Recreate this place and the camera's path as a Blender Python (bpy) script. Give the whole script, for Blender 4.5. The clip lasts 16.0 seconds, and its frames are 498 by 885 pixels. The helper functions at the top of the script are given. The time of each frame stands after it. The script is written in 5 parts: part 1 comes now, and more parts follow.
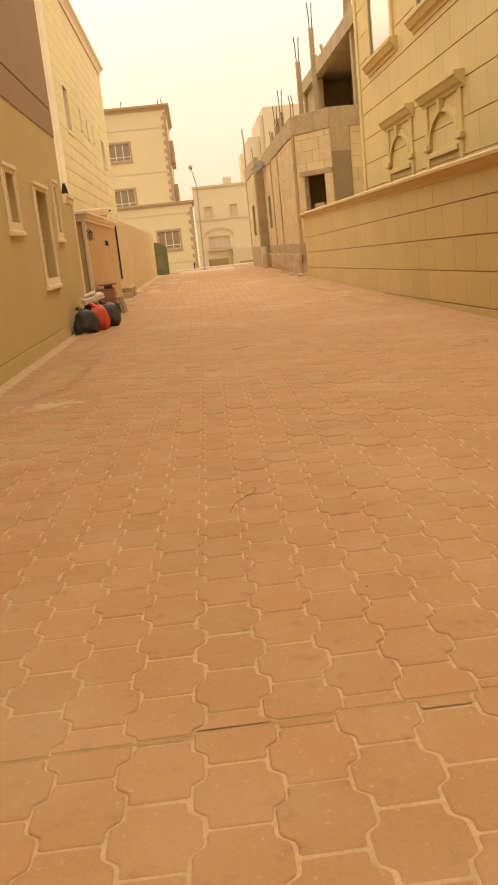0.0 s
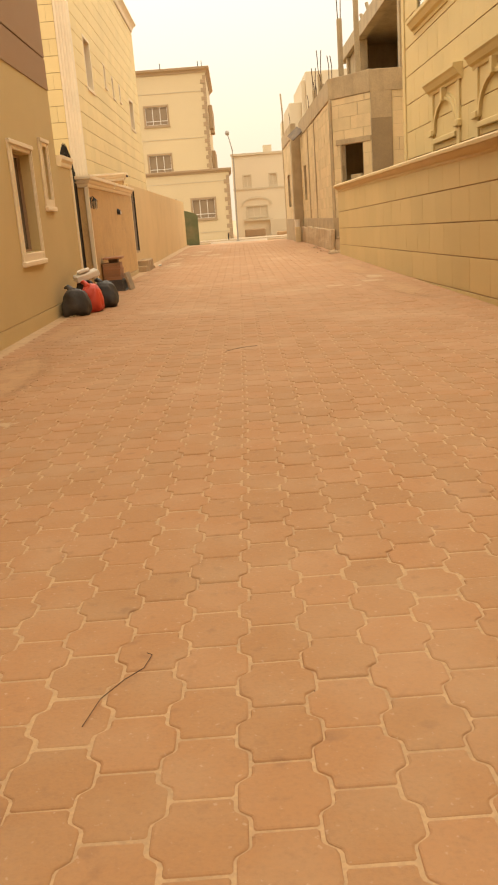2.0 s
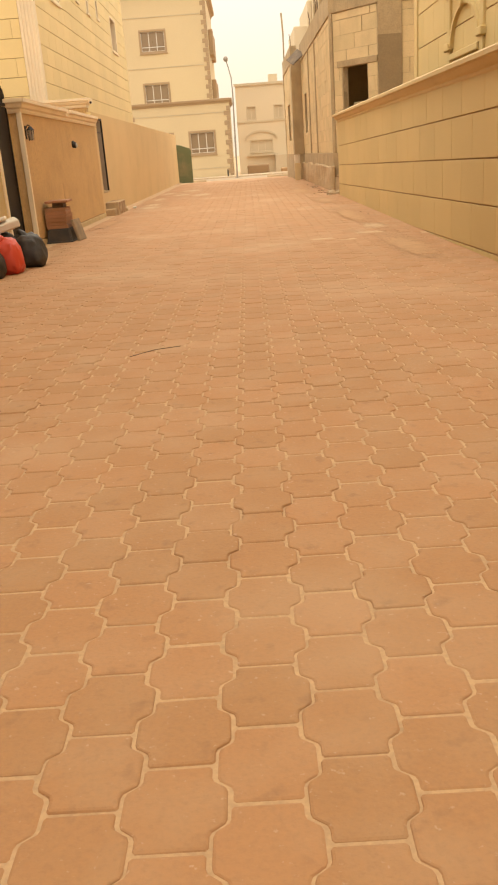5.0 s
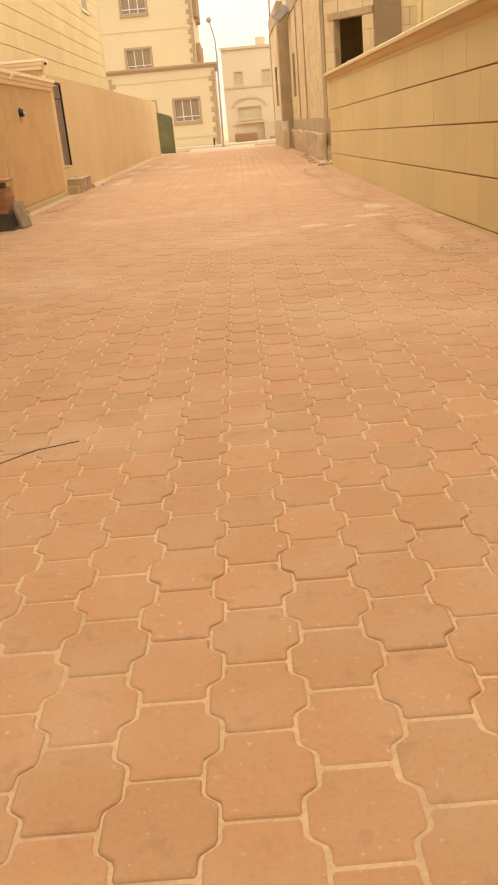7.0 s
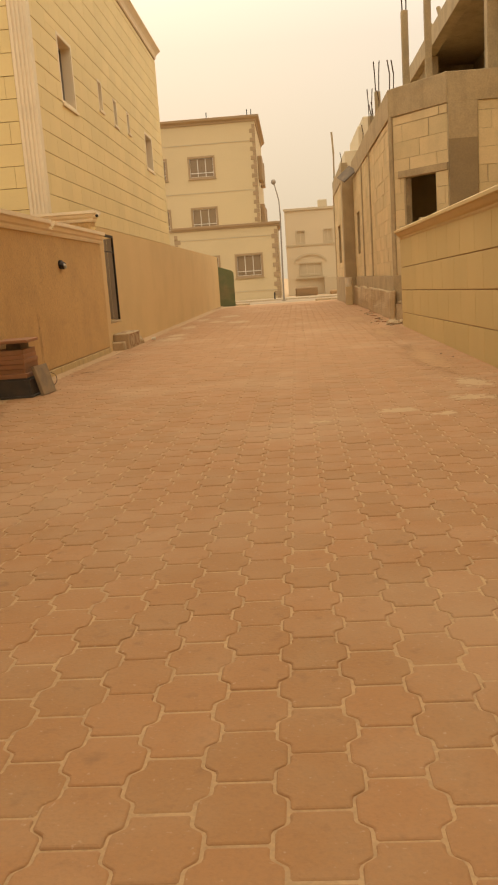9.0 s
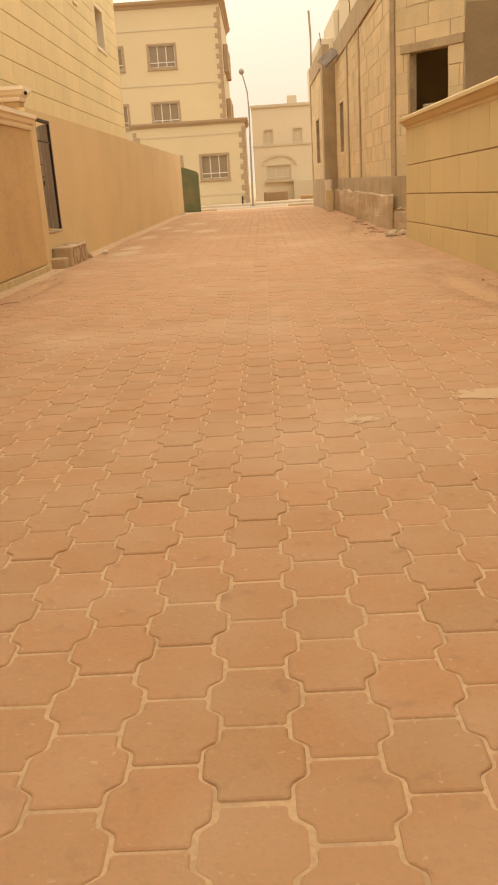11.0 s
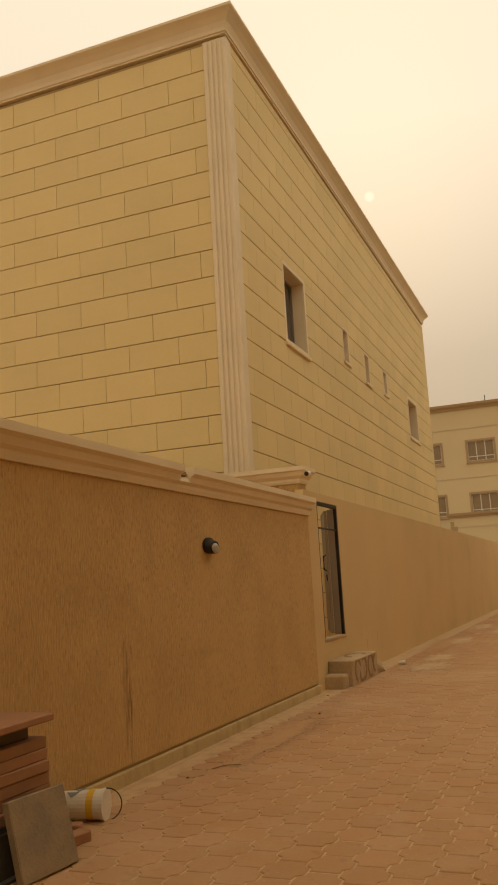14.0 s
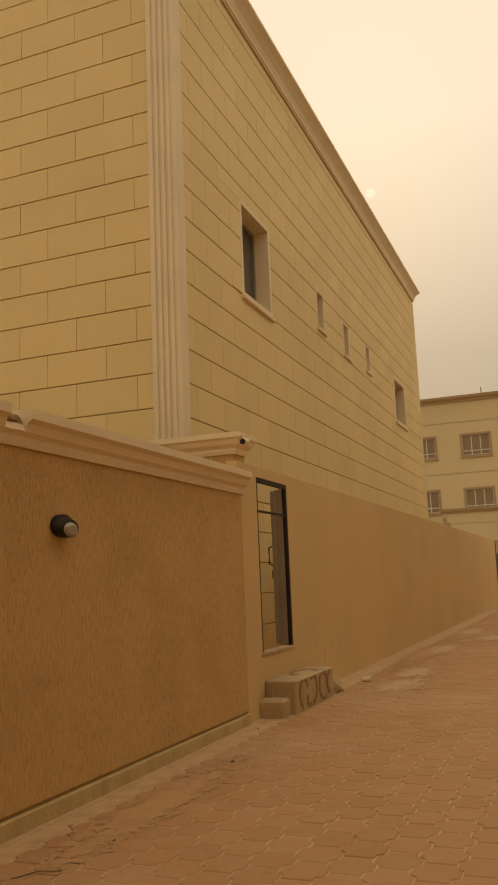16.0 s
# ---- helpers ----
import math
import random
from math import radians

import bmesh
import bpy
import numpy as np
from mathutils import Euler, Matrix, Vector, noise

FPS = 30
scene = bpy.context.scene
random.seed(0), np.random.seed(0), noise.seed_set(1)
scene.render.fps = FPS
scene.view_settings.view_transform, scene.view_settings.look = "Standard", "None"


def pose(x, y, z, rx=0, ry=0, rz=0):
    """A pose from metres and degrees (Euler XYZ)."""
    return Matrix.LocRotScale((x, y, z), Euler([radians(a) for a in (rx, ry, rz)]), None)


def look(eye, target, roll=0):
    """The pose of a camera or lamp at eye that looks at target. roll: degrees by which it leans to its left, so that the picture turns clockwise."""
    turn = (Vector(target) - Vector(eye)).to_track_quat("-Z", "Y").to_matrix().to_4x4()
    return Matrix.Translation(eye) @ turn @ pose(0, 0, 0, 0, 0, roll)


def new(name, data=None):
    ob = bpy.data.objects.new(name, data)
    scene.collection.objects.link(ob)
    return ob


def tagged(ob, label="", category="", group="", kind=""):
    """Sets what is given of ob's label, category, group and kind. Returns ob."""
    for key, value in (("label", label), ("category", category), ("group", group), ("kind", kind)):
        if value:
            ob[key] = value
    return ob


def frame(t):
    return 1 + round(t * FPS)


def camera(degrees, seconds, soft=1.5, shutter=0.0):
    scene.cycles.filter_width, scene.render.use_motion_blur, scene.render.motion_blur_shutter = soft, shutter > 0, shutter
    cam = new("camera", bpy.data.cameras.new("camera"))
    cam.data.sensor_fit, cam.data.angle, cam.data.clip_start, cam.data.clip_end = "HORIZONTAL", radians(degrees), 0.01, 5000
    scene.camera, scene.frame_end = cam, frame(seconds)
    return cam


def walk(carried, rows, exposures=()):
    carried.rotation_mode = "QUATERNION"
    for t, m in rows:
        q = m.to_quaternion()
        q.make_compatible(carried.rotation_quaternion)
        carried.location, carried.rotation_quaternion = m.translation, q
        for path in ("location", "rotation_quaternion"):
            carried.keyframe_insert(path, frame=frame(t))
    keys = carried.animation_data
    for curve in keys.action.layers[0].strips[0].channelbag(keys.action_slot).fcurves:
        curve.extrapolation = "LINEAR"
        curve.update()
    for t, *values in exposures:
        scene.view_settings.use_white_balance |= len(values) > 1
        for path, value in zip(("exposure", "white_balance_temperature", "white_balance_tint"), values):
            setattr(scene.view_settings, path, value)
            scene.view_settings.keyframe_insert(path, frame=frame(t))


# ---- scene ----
cam = camera(33.4, 16.0, soft=2.0)
PATH = [
    (0, (-0.834, -1.298, 1.41), (-0.754, 0.646, 0.948), -6.0),
    (0.5, (-0.69, -0.79, 1.405), (-0.642, 1.144, 0.895), -6.5),
    (1, (-0.481, -0.331, 1.435), (-0.547, 1.606, 0.94), -7.3),
    (1.5, (-0.361, 0.207, 1.44), (-0.397, 2.14, 0.929), -6.1),
    (2, (-0.225, 0.784, 1.461), (-0.23, 2.714, 0.94), -4.3),
    (2.5, (-0.154, 1.435, 1.455), (-0.156, 3.346, 0.866), -3.4),
    (3, (-0.005, 2.094, 1.426), (-0.019, 3.964, 0.716), -4.8),
    (3.2, (0.061, 2.345, 1.454), (0.056, 4.204, 0.716), -5.0),
    (5.3, (0.552, 4.417, 1.388), (0.517, 6.308, 0.737), -4.2),
    (5.5, (0.568, 4.685, 1.383), (0.548, 6.567, 0.707), -4.2),
    (6, (0.666, 5.37, 1.375), (0.621, 7.232, 0.645), -5.6),
    (6.5, (0.729, 6.067, 1.393), (0.747, 7.933, 0.675), -4.7),
    (7, (0.782, 6.791, 1.354), (0.755, 8.656, 0.633), -5.2),
    (7.5, (0.786, 7.353, 1.411), (0.683, 9.266, 0.836), -4.4),
    (8, (0.812, 8.024, 1.452), (0.721, 10.001, 1.161), -3.2),
    (8.5, (0.777, 8.857, 1.421), (0.664, 10.829, 1.105), -3.1),
    (9, (0.739, 9.614, 1.391), (0.61, 11.572, 1.007), -4.0),
    (9.5, (0.598, 10.499, 1.399), (0.488, 12.454, 0.99), -4.3),
    (9.7, (0.585, 10.869, 1.399), (0.555, 12.824, 0.98), -4.0),
    (11.8, (0.32, 14.152, 1.283), (0.192, 16.026, 0.595), -2.7),
    (12, (0.319, 14.432, 1.314), (0.146, 16.301, 0.624), -3.2),
    (12.5, (0.288, 15.144, 1.328), (0.239, 17.018, 0.633), -2.2),
    (12.9, (0.22, 15.706, 1.379), (-0.055, 17.629, 0.9), -3.0),
    (13, (0.208, 15.829, 1.39), (-0.168, 17.767, 1.075), -4.3),
    (13.5, (0.112, 16.405, 1.459), (-0.483, 18.302, 1.675), -3.9),
    (14, (0.047, 17.121, 1.469), (-0.671, 18.956, 1.809), -3.2),
    (14.5, (-0.077, 17.767, 1.489), (-0.79, 19.599, 1.859), -2.7),
    (15, (-0.07, 18.44, 1.486), (-0.865, 20.236, 1.865), -1.7),
    (15.5, (-0.147, 19.141, 1.486), (-0.925, 20.945, 1.862), -1.7),
    (16, (-0.125, 19.862, 1.468), (-0.838, 21.702, 1.795), -2.3),
]
EXPOSURES = [(0.0, 0.3, 7250, 10), (1.0, 0.42, 7050, 10), (2.0, 0.42, 6850, 10), (2.5, 0.44, 6770, 10), (3.0, 0.56, 6620, 10), (5.5, 0.47, 6550, 10), (6.0, 0.66, 6350, 10), (7.0, 0.64, 6350, 10), (7.5, 0.5, 6450, 10), (8.0, -0.02, 7330, 10), (8.5, -0.25, 7480, 10), (9.0, -0.12, 7330, 10), (9.7, -0.08, 7330, 10), (12.0, 0.48, 6300, 10), (12.5, 0.44, 6300, 10), (13.0, 0.46, 6200, 10), (13.5, -0.33, 7850, 10), (14.0, -0.88, 7900, 10), (14.5, -1.06, 8000, 10), (15.0, -1.08, 8000, 10), (15.5, -0.9, 7900, 10), (16.0, -0.98, 8050, 10)]
walk(cam, [(t, look(eye, target, roll)) for t, eye, target, roll in PATH], EXPOSURES)

# ---- world and light: dust-laden daylight, the sun a pale disc ahead ----
SUN_ELEV, SUN_AZ = radians(25.5), radians(-11.6)      # azimuth from +y, clockwise
world = bpy.data.worlds.new("dusty_sky")
scene.world = world
world.use_nodes = True
wn, wl = world.node_tree.nodes, world.node_tree.links
wn.clear()
w_out = wn.new("ShaderNodeOutputWorld")
w_bg = wn.new("ShaderNodeBackground")
w_sky = wn.new("ShaderNodeTexSky")
w_sky.sky_type = "NISHITA"
w_sky.sun_disc = False
w_sky.sun_elevation, w_sky.sun_rotation = SUN_ELEV, SUN_AZ
w_sky.dust_density, w_sky.air_density, w_sky.ozone_density = 10.0, 2.0, 1.0
w_scale = wn.new("ShaderNodeVectorMath")
w_scale.operation = "SCALE"
w_scale.inputs[3].default_value = 0.035
w_geo = wn.new("ShaderNodeTexCoord")
w_sep = wn.new("ShaderNodeSeparateXYZ")
w_ramp = wn.new("ShaderNodeValToRGB")
w_ramp.color_ramp.elements[0].position, w_ramp.color_ramp.elements[0].color = 0.0, (0.37, 0.31, 0.225, 1)
w_ramp.color_ramp.elements[1].position, w_ramp.color_ramp.elements[1].color = 1.0, (0.96, 0.87, 0.73, 1)
for at, col in ((0.25, (0.455, 0.41, 0.36, 1)), (0.5, (0.77, 0.72, 0.65, 1))):
    w_ramp.color_ramp.elements.new(at).color = col
w_mix = wn.new("ShaderNodeMix")
w_mix.data_type = "RGBA"
w_mix.inputs[0].default_value = 0.95
wl.new(w_geo.outputs["Generated"], w_sep.inputs[0])
wl.new(w_sep.outputs["Z"], w_ramp.inputs[0])
wl.new(w_sky.outputs[0], w_scale.inputs[0])
wl.new(w_scale.outputs[0], w_mix.inputs[6])
wl.new(w_ramp.outputs[0], w_mix.inputs[7])
# the sun itself, dimmed by the dust to a small pale disc
w_dot = wn.new("ShaderNodeVectorMath")
w_dot.operation = "DOT_PRODUCT"
w_dot.inputs[1].default_value = (math.cos(SUN_ELEV) * math.sin(SUN_AZ), math.cos(SUN_ELEV) * math.cos(SUN_AZ), math.sin(SUN_ELEV))
w_disc = wn.new("ShaderNodeMapRange")
w_disc.inputs[1].default_value, w_disc.inputs[2].default_value = math.cos(radians(0.38)), math.cos(radians(0.2))
w_disc.inputs[4].default_value = 0.12
w_add = wn.new("ShaderNodeVectorMath")
w_add.operation = "ADD"
wl.new(w_geo.outputs["Generated"], w_dot.inputs[0])
wl.new(w_dot.outputs["Value"], w_disc.inputs[0])
wl.new(w_mix.outputs[2], w_add.inputs[0])
wl.new(w_disc.outputs[0], w_add.inputs[1])
wl.new(w_add.outputs[0], w_bg.inputs[0])
w_bg.inputs[1].default_value = 2.14
wl.new(w_bg.outputs[0], w_out.inputs[0])

sun = new("sun", bpy.data.lights.new("sun", "SUN"))
sun.data.energy, sun.data.angle, sun.data.color = 0.65, radians(30), (1.0, 0.86, 0.62)
sun.rotation_euler = (radians(90) - SUN_ELEV, 0, math.pi - SUN_AZ)

# ---- materials ----


def material(name, color, rough=0.8, metal=0.0, grain=30.0, grain_amt=0.12, stain=1.2, stain_amt=0.18, stain_color=None,
             bump=0.15, bump_scale=60.0, vary=0.0, island=False, streak=False, specks=False, runs=0.0):
    """A dusty painted, cast or cut surface: fine grain, broad stains, fine relief, a shade of its own for each piece."""
    m = bpy.data.materials.new(name)
    m.use_nodes = True
    nt, ln = m.node_tree.nodes, m.node_tree.links
    bsdf = nt["Principled BSDF"]
    bsdf.inputs["Metallic"].default_value = metal
    co = nt.new("ShaderNodeNewGeometry").outputs["Position"]

    def tex(scale, detail=4.0, stretch=None):
        n = nt.new("ShaderNodeTexNoise")
        n.inputs["Scale"].default_value, n.inputs["Detail"].default_value = scale, detail
        if stretch:
            mp = nt.new("ShaderNodeMapping")
            mp.inputs["Scale"].default_value = stretch
            ln.new(co, mp.inputs[0])
            ln.new(mp.outputs[0], n.inputs["Vector"])
        else:
            ln.new(co, n.inputs["Vector"])
        return n.outputs["Fac"]

    def blend(a, b, fac, kind="MIX"):
        n = nt.new("ShaderNodeMix")
        n.data_type, n.blend_type = "RGBA", kind
        for sock, v in ((n.inputs[0], fac), (n.inputs[6], a), (n.inputs[7], b)):
            if isinstance(v, (tuple, list)):
                sock.default_value = (*v[:3], 1)
            elif isinstance(v, float):
                sock.default_value = v
            else:
                ln.new(v, sock)
        return n.outputs[2]

    def remap(v, a, b, lo, hi):
        n = nt.new("ShaderNodeMapRange")
        n.inputs[1].default_value, n.inputs[2].default_value, n.inputs[3].default_value, n.inputs[4].default_value = a, b, lo, hi
        ln.new(v, n.inputs[0])
        return n.outputs[0]

    if not metal:
        # a film of ochre dust lies on everything
        color = (color[0], color[1] * 0.945, color[2] * 0.84)
        stain_color = stain_color and (stain_color[0], stain_color[1] * 0.945, stain_color[2] * 0.84)
    dark = tuple(c * 0.62 for c in color)
    out = blend(color, stain_color or dark, remap(tex(stain, 5.0), 0.42, 0.75, 0.0, stain_amt * 2))
    if streak:
        out = blend(out, tuple(c * 0.55 for c in color), remap(tex(1.0, 5.0, (3.0, 3.0, 0.3)), 0.62, 0.85, 0.0, 0.35))
        scores = tex(1.0, 3.0, (80.0, 80.0, 11.0))
        out = blend(out, tuple(c * 0.45 for c in color), remap(scores, 0.55, 0.74, 0.0, 0.6))
        out = blend(out, tuple(min(1.0, c * 1.3) for c in color), remap(scores, 0.44, 0.28, 0.0, 0.5))
        pits = tex(1.0, 5.0, (58.0, 58.0, 20.0))
        patch = remap(tex(1.3, 4.0, (1.0, 1.0, 0.5)), 0.40, 0.62, 0.25, 1.0)
        worn = nt.new("ShaderNodeMath")
        worn.operation = "MULTIPLY"
        ln.new(remap(pits, 0.56, 0.70, 0.0, 0.65), worn.inputs[0])
        ln.new(patch, worn.inputs[1])
        out = blend(out, tuple(c * 0.36 for c in color), worn.outputs[0])
        out = blend(out, tuple(min(1.0, c * 1.35) for c in color), remap(pits, 0.40, 0.27, 0.0, 0.55))
    if runs:
        out = blend(out, tuple(c * 0.35 for c in color), remap(tex(1.0, 6.0, (4.5, 4.5, 0.6)), 0.50, 0.78, 0.0, runs))
        out = blend(out, tuple(min(1.0, c * 1.35) for c in color), remap(tex(3.0, 7.0), 0.56, 0.74, 0.0, runs * 0.7))
    g = tex(grain, 6.0)
    out = blend(out, tuple(min(1.0, c * 1.25) for c in color), remap(g, 0.5, 0.8, 0.0, grain_amt * 2))
    out = blend(out, dark, remap(g, 0.5, 0.2, 0.0, grain_amt * 2))
    if specks:
        out = blend(out, (0.20, 0.11, 0.065), remap(tex(11.0, 6.0), 0.60, 0.75, 0.0, 0.35))
        out = blend(out, (0.62, 0.47, 0.33), remap(tex(48.0, 3.0), 0.67, 0.74, 0.0, 0.4))
        out = blend(out, (0.55, 0.38, 0.23), remap(tex(0.45, 7.0), 0.52, 0.76, 0.0, 0.5))
    if vary:
        if island:
            rnd = nt.new("ShaderNodeNewGeometry").outputs["Random Per Island"]
        else:
            rnd = nt.new("ShaderNodeObjectInfo").outputs["Random"]
        hsv = nt.new("ShaderNodeHueSaturation")
        ln.new(remap(rnd, 0.0, 1.0, 1.0 - vary, 1.0 + vary), hsv.inputs["Value"])
        ln.new(remap(rnd, 0.0, 1.0, 0.5 + vary * 0.02, 0.5 - vary * 0.03), hsv.inputs["Hue"])
        ln.new(out, hsv.inputs["Color"])
        out = hsv.outputs[0]
    ln.new(out, bsdf.inputs["Base Color"])
    ln.new(remap(g, 0.3, 0.7, max(0.05, rough - 0.08), min(1.0, rough + 0.08)), bsdf.inputs["Roughness"])
    if bump:
        bn = nt.new("ShaderNodeBump")
        bn.inputs["Strength"].default_value, bn.inputs["Distance"].default_value = bump, 0.01
        ln.new(tex(1.0, 3.0, (80.0, 80.0, 11.0)) if streak else tex(bump_scale, 6.0), bn.inputs["Height"])
        ln.new(bn.outputs[0], bsdf.inputs["Normal"])
    return m


PAVER = material("paver_red", (0.43, 0.243, 0.122), 0.9, grain=75, grain_amt=0.14, stain=3.0, stain_amt=0.30, stain_color=(0.47, 0.315, 0.195), bump=0.3, bump_scale=90, vary=0.05, specks=True)
PAVER_I = material("paver_red_field", (0.43, 0.243, 0.122), 0.9, grain=75, grain_amt=0.14, stain=3.0, stain_amt=0.30, stain_color=(0.47, 0.315, 0.195), bump=0.3, bump_scale=90, vary=0.05, specks=True, island=True)
SAND = material("sand", (0.55, 0.385, 0.235), 0.95, grain=60, grain_amt=0.25, stain=7.0, stain_amt=0.30, bump=0.3, bump_scale=50)
PLASTER = material("beige_plaster", (0.58, 0.455, 0.235), 0.85, grain=70, grain_amt=0.08, stain=0.8, stain_amt=0.10, bump=0.5, bump_scale=35)
PLINTH = material("dirty_plaster_plinth", (0.55, 0.43, 0.235), 0.9, grain=50, grain_amt=0.15, stain=3.0, stain_amt=0.25, bump=0.6, bump_scale=30, runs=0.45)
SCRAPED = material("scraped_plaster", (0.59, 0.395, 0.182), 0.88, grain=90, grain_amt=0.10, stain=1.6, stain_amt=0.22, bump=0.8, bump_scale=45, streak=True)
GREYPLASTER = material("grey_beige_plaster", (0.67, 0.505, 0.275), 0.85, grain=60, grain_amt=0.07, stain=0.6, stain_amt=0.12, bump=0.3, bump_scale=30)
BROWN = material("brown_plaster", (0.36, 0.235, 0.14), 0.85, grain=60, grain_amt=0.06, stain=0.7, stain_amt=0.1, bump=0.4, bump_scale=35)
PANEL = material("cream_stone", (0.77, 0.63, 0.34), 0.72, grain=45, grain_amt=0.07, stain=0.7, stain_amt=0.08, bump=0.12, bump_scale=70, vary=0.035)
PANEL_I = material("cream_stone_field", (0.77, 0.63, 0.34), 0.72, grain=45, grain_amt=0.07, stain=0.7, stain_amt=0.08, bump=0.12, bump_scale=70, vary=0.035, island=True)
FENCEPANEL = material("tan_stone", (0.56, 0.435, 0.205), 0.75, grain=45, grain_amt=0.08, stain=0.6, stain_amt=0.10, bump=0.15, bump_scale=70, vary=0.04)
JOINT = material("joint_mortar", (0.40, 0.27, 0.13), 0.95, bump=0.1)
CSTONE = material("ochre_cream_stone", (0.60, 0.475, 0.225), 0.75, grain=45, grain_amt=0.07, stain=0.7, stain_amt=0.10, bump=0.12, bump_scale=70, vary=0.035)
CSTONE_I = material("ochre_cream_stone_field", (0.60, 0.475, 0.225), 0.75, grain=45, grain_amt=0.07, stain=0.7, stain_amt=0.10, bump=0.12, bump_scale=70, vary=0.035, island=True)
WHITE = material("cream_trim", (0.82, 0.72, 0.56), 0.7, grain=40, grain_amt=0.05, stain=1.5, stain_amt=0.10, bump=0.08)
TANTRIM = material("tan_trim", (0.57, 0.435, 0.225), 0.75, grain=40, grain_amt=0.06, stain=1.5, stain_amt=0.10, bump=0.08)
CONCRETE = material("raw_concrete", (0.44, 0.35, 0.225), 0.92, grain=25, grain_amt=0.25, stain=1.3, stain_amt=0.35, bump=0.8, bump_scale=14, runs=0.32)
DARKCONC = material("dark_formwork_concrete", (0.30, 0.23, 0.14), 0.92, grain=25, grain_amt=0.18, stain=1.3, stain_amt=0.28, bump=0.4, bump_scale=20)
BLOCK = material("pale_block", (0.66, 0.545, 0.345), 0.92, grain=30, grain_amt=0.12, stain=1.8, stain_amt=0.20, bump=0.7, bump_scale=22, vary=0.07, runs=0.10)
MORTAR = material("pale_mortar", (0.52, 0.42, 0.28), 0.95, grain=25, grain_amt=0.25, stain=2.5, stain_amt=0.5, bump=0.8, bump_scale=30)
BLOCK_I = material("pale_block_field", (0.66, 0.545, 0.345), 0.92, grain=30, grain_amt=0.12, stain=1.8, stain_amt=0.20, bump=0.7, bump_scale=22, vary=0.07, runs=0.10, island=True)
# wall greyed and trim lightened: distance haze is mixed into both colours
FARWALL = material("far_cream_render", (0.62, 0.52, 0.35), 0.85, grain=8, grain_amt=0.05, stain=0.25, stain_amt=0.08, bump=0.05)
FARTRIM = material("far_brown_trim", (0.40, 0.295, 0.19), 0.85, grain=8, grain_amt=0.05, stain=0.4, stain_amt=0.08, bump=0.05)
# render and trim paled in base colour to stand in for distance haze
HAZEWALL = material("far_hazed_render", (0.62, 0.545, 0.415), 0.9, grain=8, grain_amt=0.04, stain=0.2, stain_amt=0.06, bump=0.03)
HAZETRIM = material("far_hazed_trim", (0.54, 0.47, 0.355), 0.9, grain=8, grain_amt=0.04, stain=0.2, stain_amt=0.06, bump=0.03)
METAL = material("dark_iron", (0.035, 0.03, 0.027), 0.55, 0.6, grain=80, grain_amt=0.1, bump=0.05)
ALU = material("white_aluminium", (0.70, 0.66, 0.58), 0.45, 0.2, grain=80, grain_amt=0.03, bump=0.0)
DOORGREY = material("grey_door_sheet", (0.34, 0.29, 0.23), 0.5, 0.3, grain=60, grain_amt=0.05, bump=0.03)
GREEN = material("green_steel", (0.155, 0.19, 0.10), 0.7, 0.0, grain=40, grain_amt=0.10, stain=2, stain_amt=0.35, stain_color=(0.32, 0.27, 0.16), bump=0.05)
RUST = material("rusty_bar", (0.12, 0.07, 0.04), 0.85, 0.4, grain=60, grain_amt=0.15, bump=0.1)
BLACKBAG = material("black_bag_plastic", (0.035, 0.030, 0.026), 0.6, grain=40, grain_amt=0.1, stain=6, stain_amt=0.3, stain_color=(0.10, 0.08, 0.06), bump=0.3, bump_scale=30)
REDBAG = material("red_bag_plastic", (0.62, 0.07, 0.035), 0.4, grain=40, grain_amt=0.06, stain=6, stain_amt=0.1, bump=0.3, bump_scale=30)
WHITEBAG = material("white_foam", (0.75, 0.72, 0.66), 0.6, grain=40, grain_amt=0.05, stain=8, stain_amt=0.15, bump=0.2)
WOOD = material("reddish_board", (0.35, 0.185, 0.10), 0.8, grain=25, grain_amt=0.12, stain=3, stain_amt=0.2, bump=0.2, vary=0.12)
DARKSTONE = material("dusty_dark_slab", (0.13, 0.10, 0.075), 0.8, grain=30, grain_amt=0.15, stain=2.5, stain_amt=0.35, stain_color=(0.33, 0.24, 0.15), bump=0.3)
TUBBLACK = material("black_rubber", (0.045, 0.038, 0.032), 0.6, grain=30, grain_amt=0.1, stain=5, stain_amt=0.25, stain_color=(0.12, 0.09, 0.06), bump=0.2)
SLAB = material("dusty_stone_slab", (0.24, 0.195, 0.14), 0.8, grain=45, grain_amt=0.25, stain=6, stain_amt=0.4, stain_color=(0.40, 0.29, 0.18), bump=0.3)
STEPMAT = material("rough_cement", (0.50, 0.385, 0.25), 0.95, grain=30, grain_amt=0.2, stain=2, stain_amt=0.25, bump=0.8, bump_scale=18, runs=0.4)
STEPPAINT = material("ochre_paint", (0.34, 0.20, 0.10), 0.9, grain=30, grain_amt=0.1, bump=0.2)
RUBBLE = material("rubble", (0.45, 0.34, 0.23), 0.95, grain=30, grain_amt=0.2, bump=0.5, vary=0.25)
PALE_DUST = material("cement_spill", (0.55, 0.39, 0.245), 0.95, grain=20, grain_amt=0.1, bump=0.1)


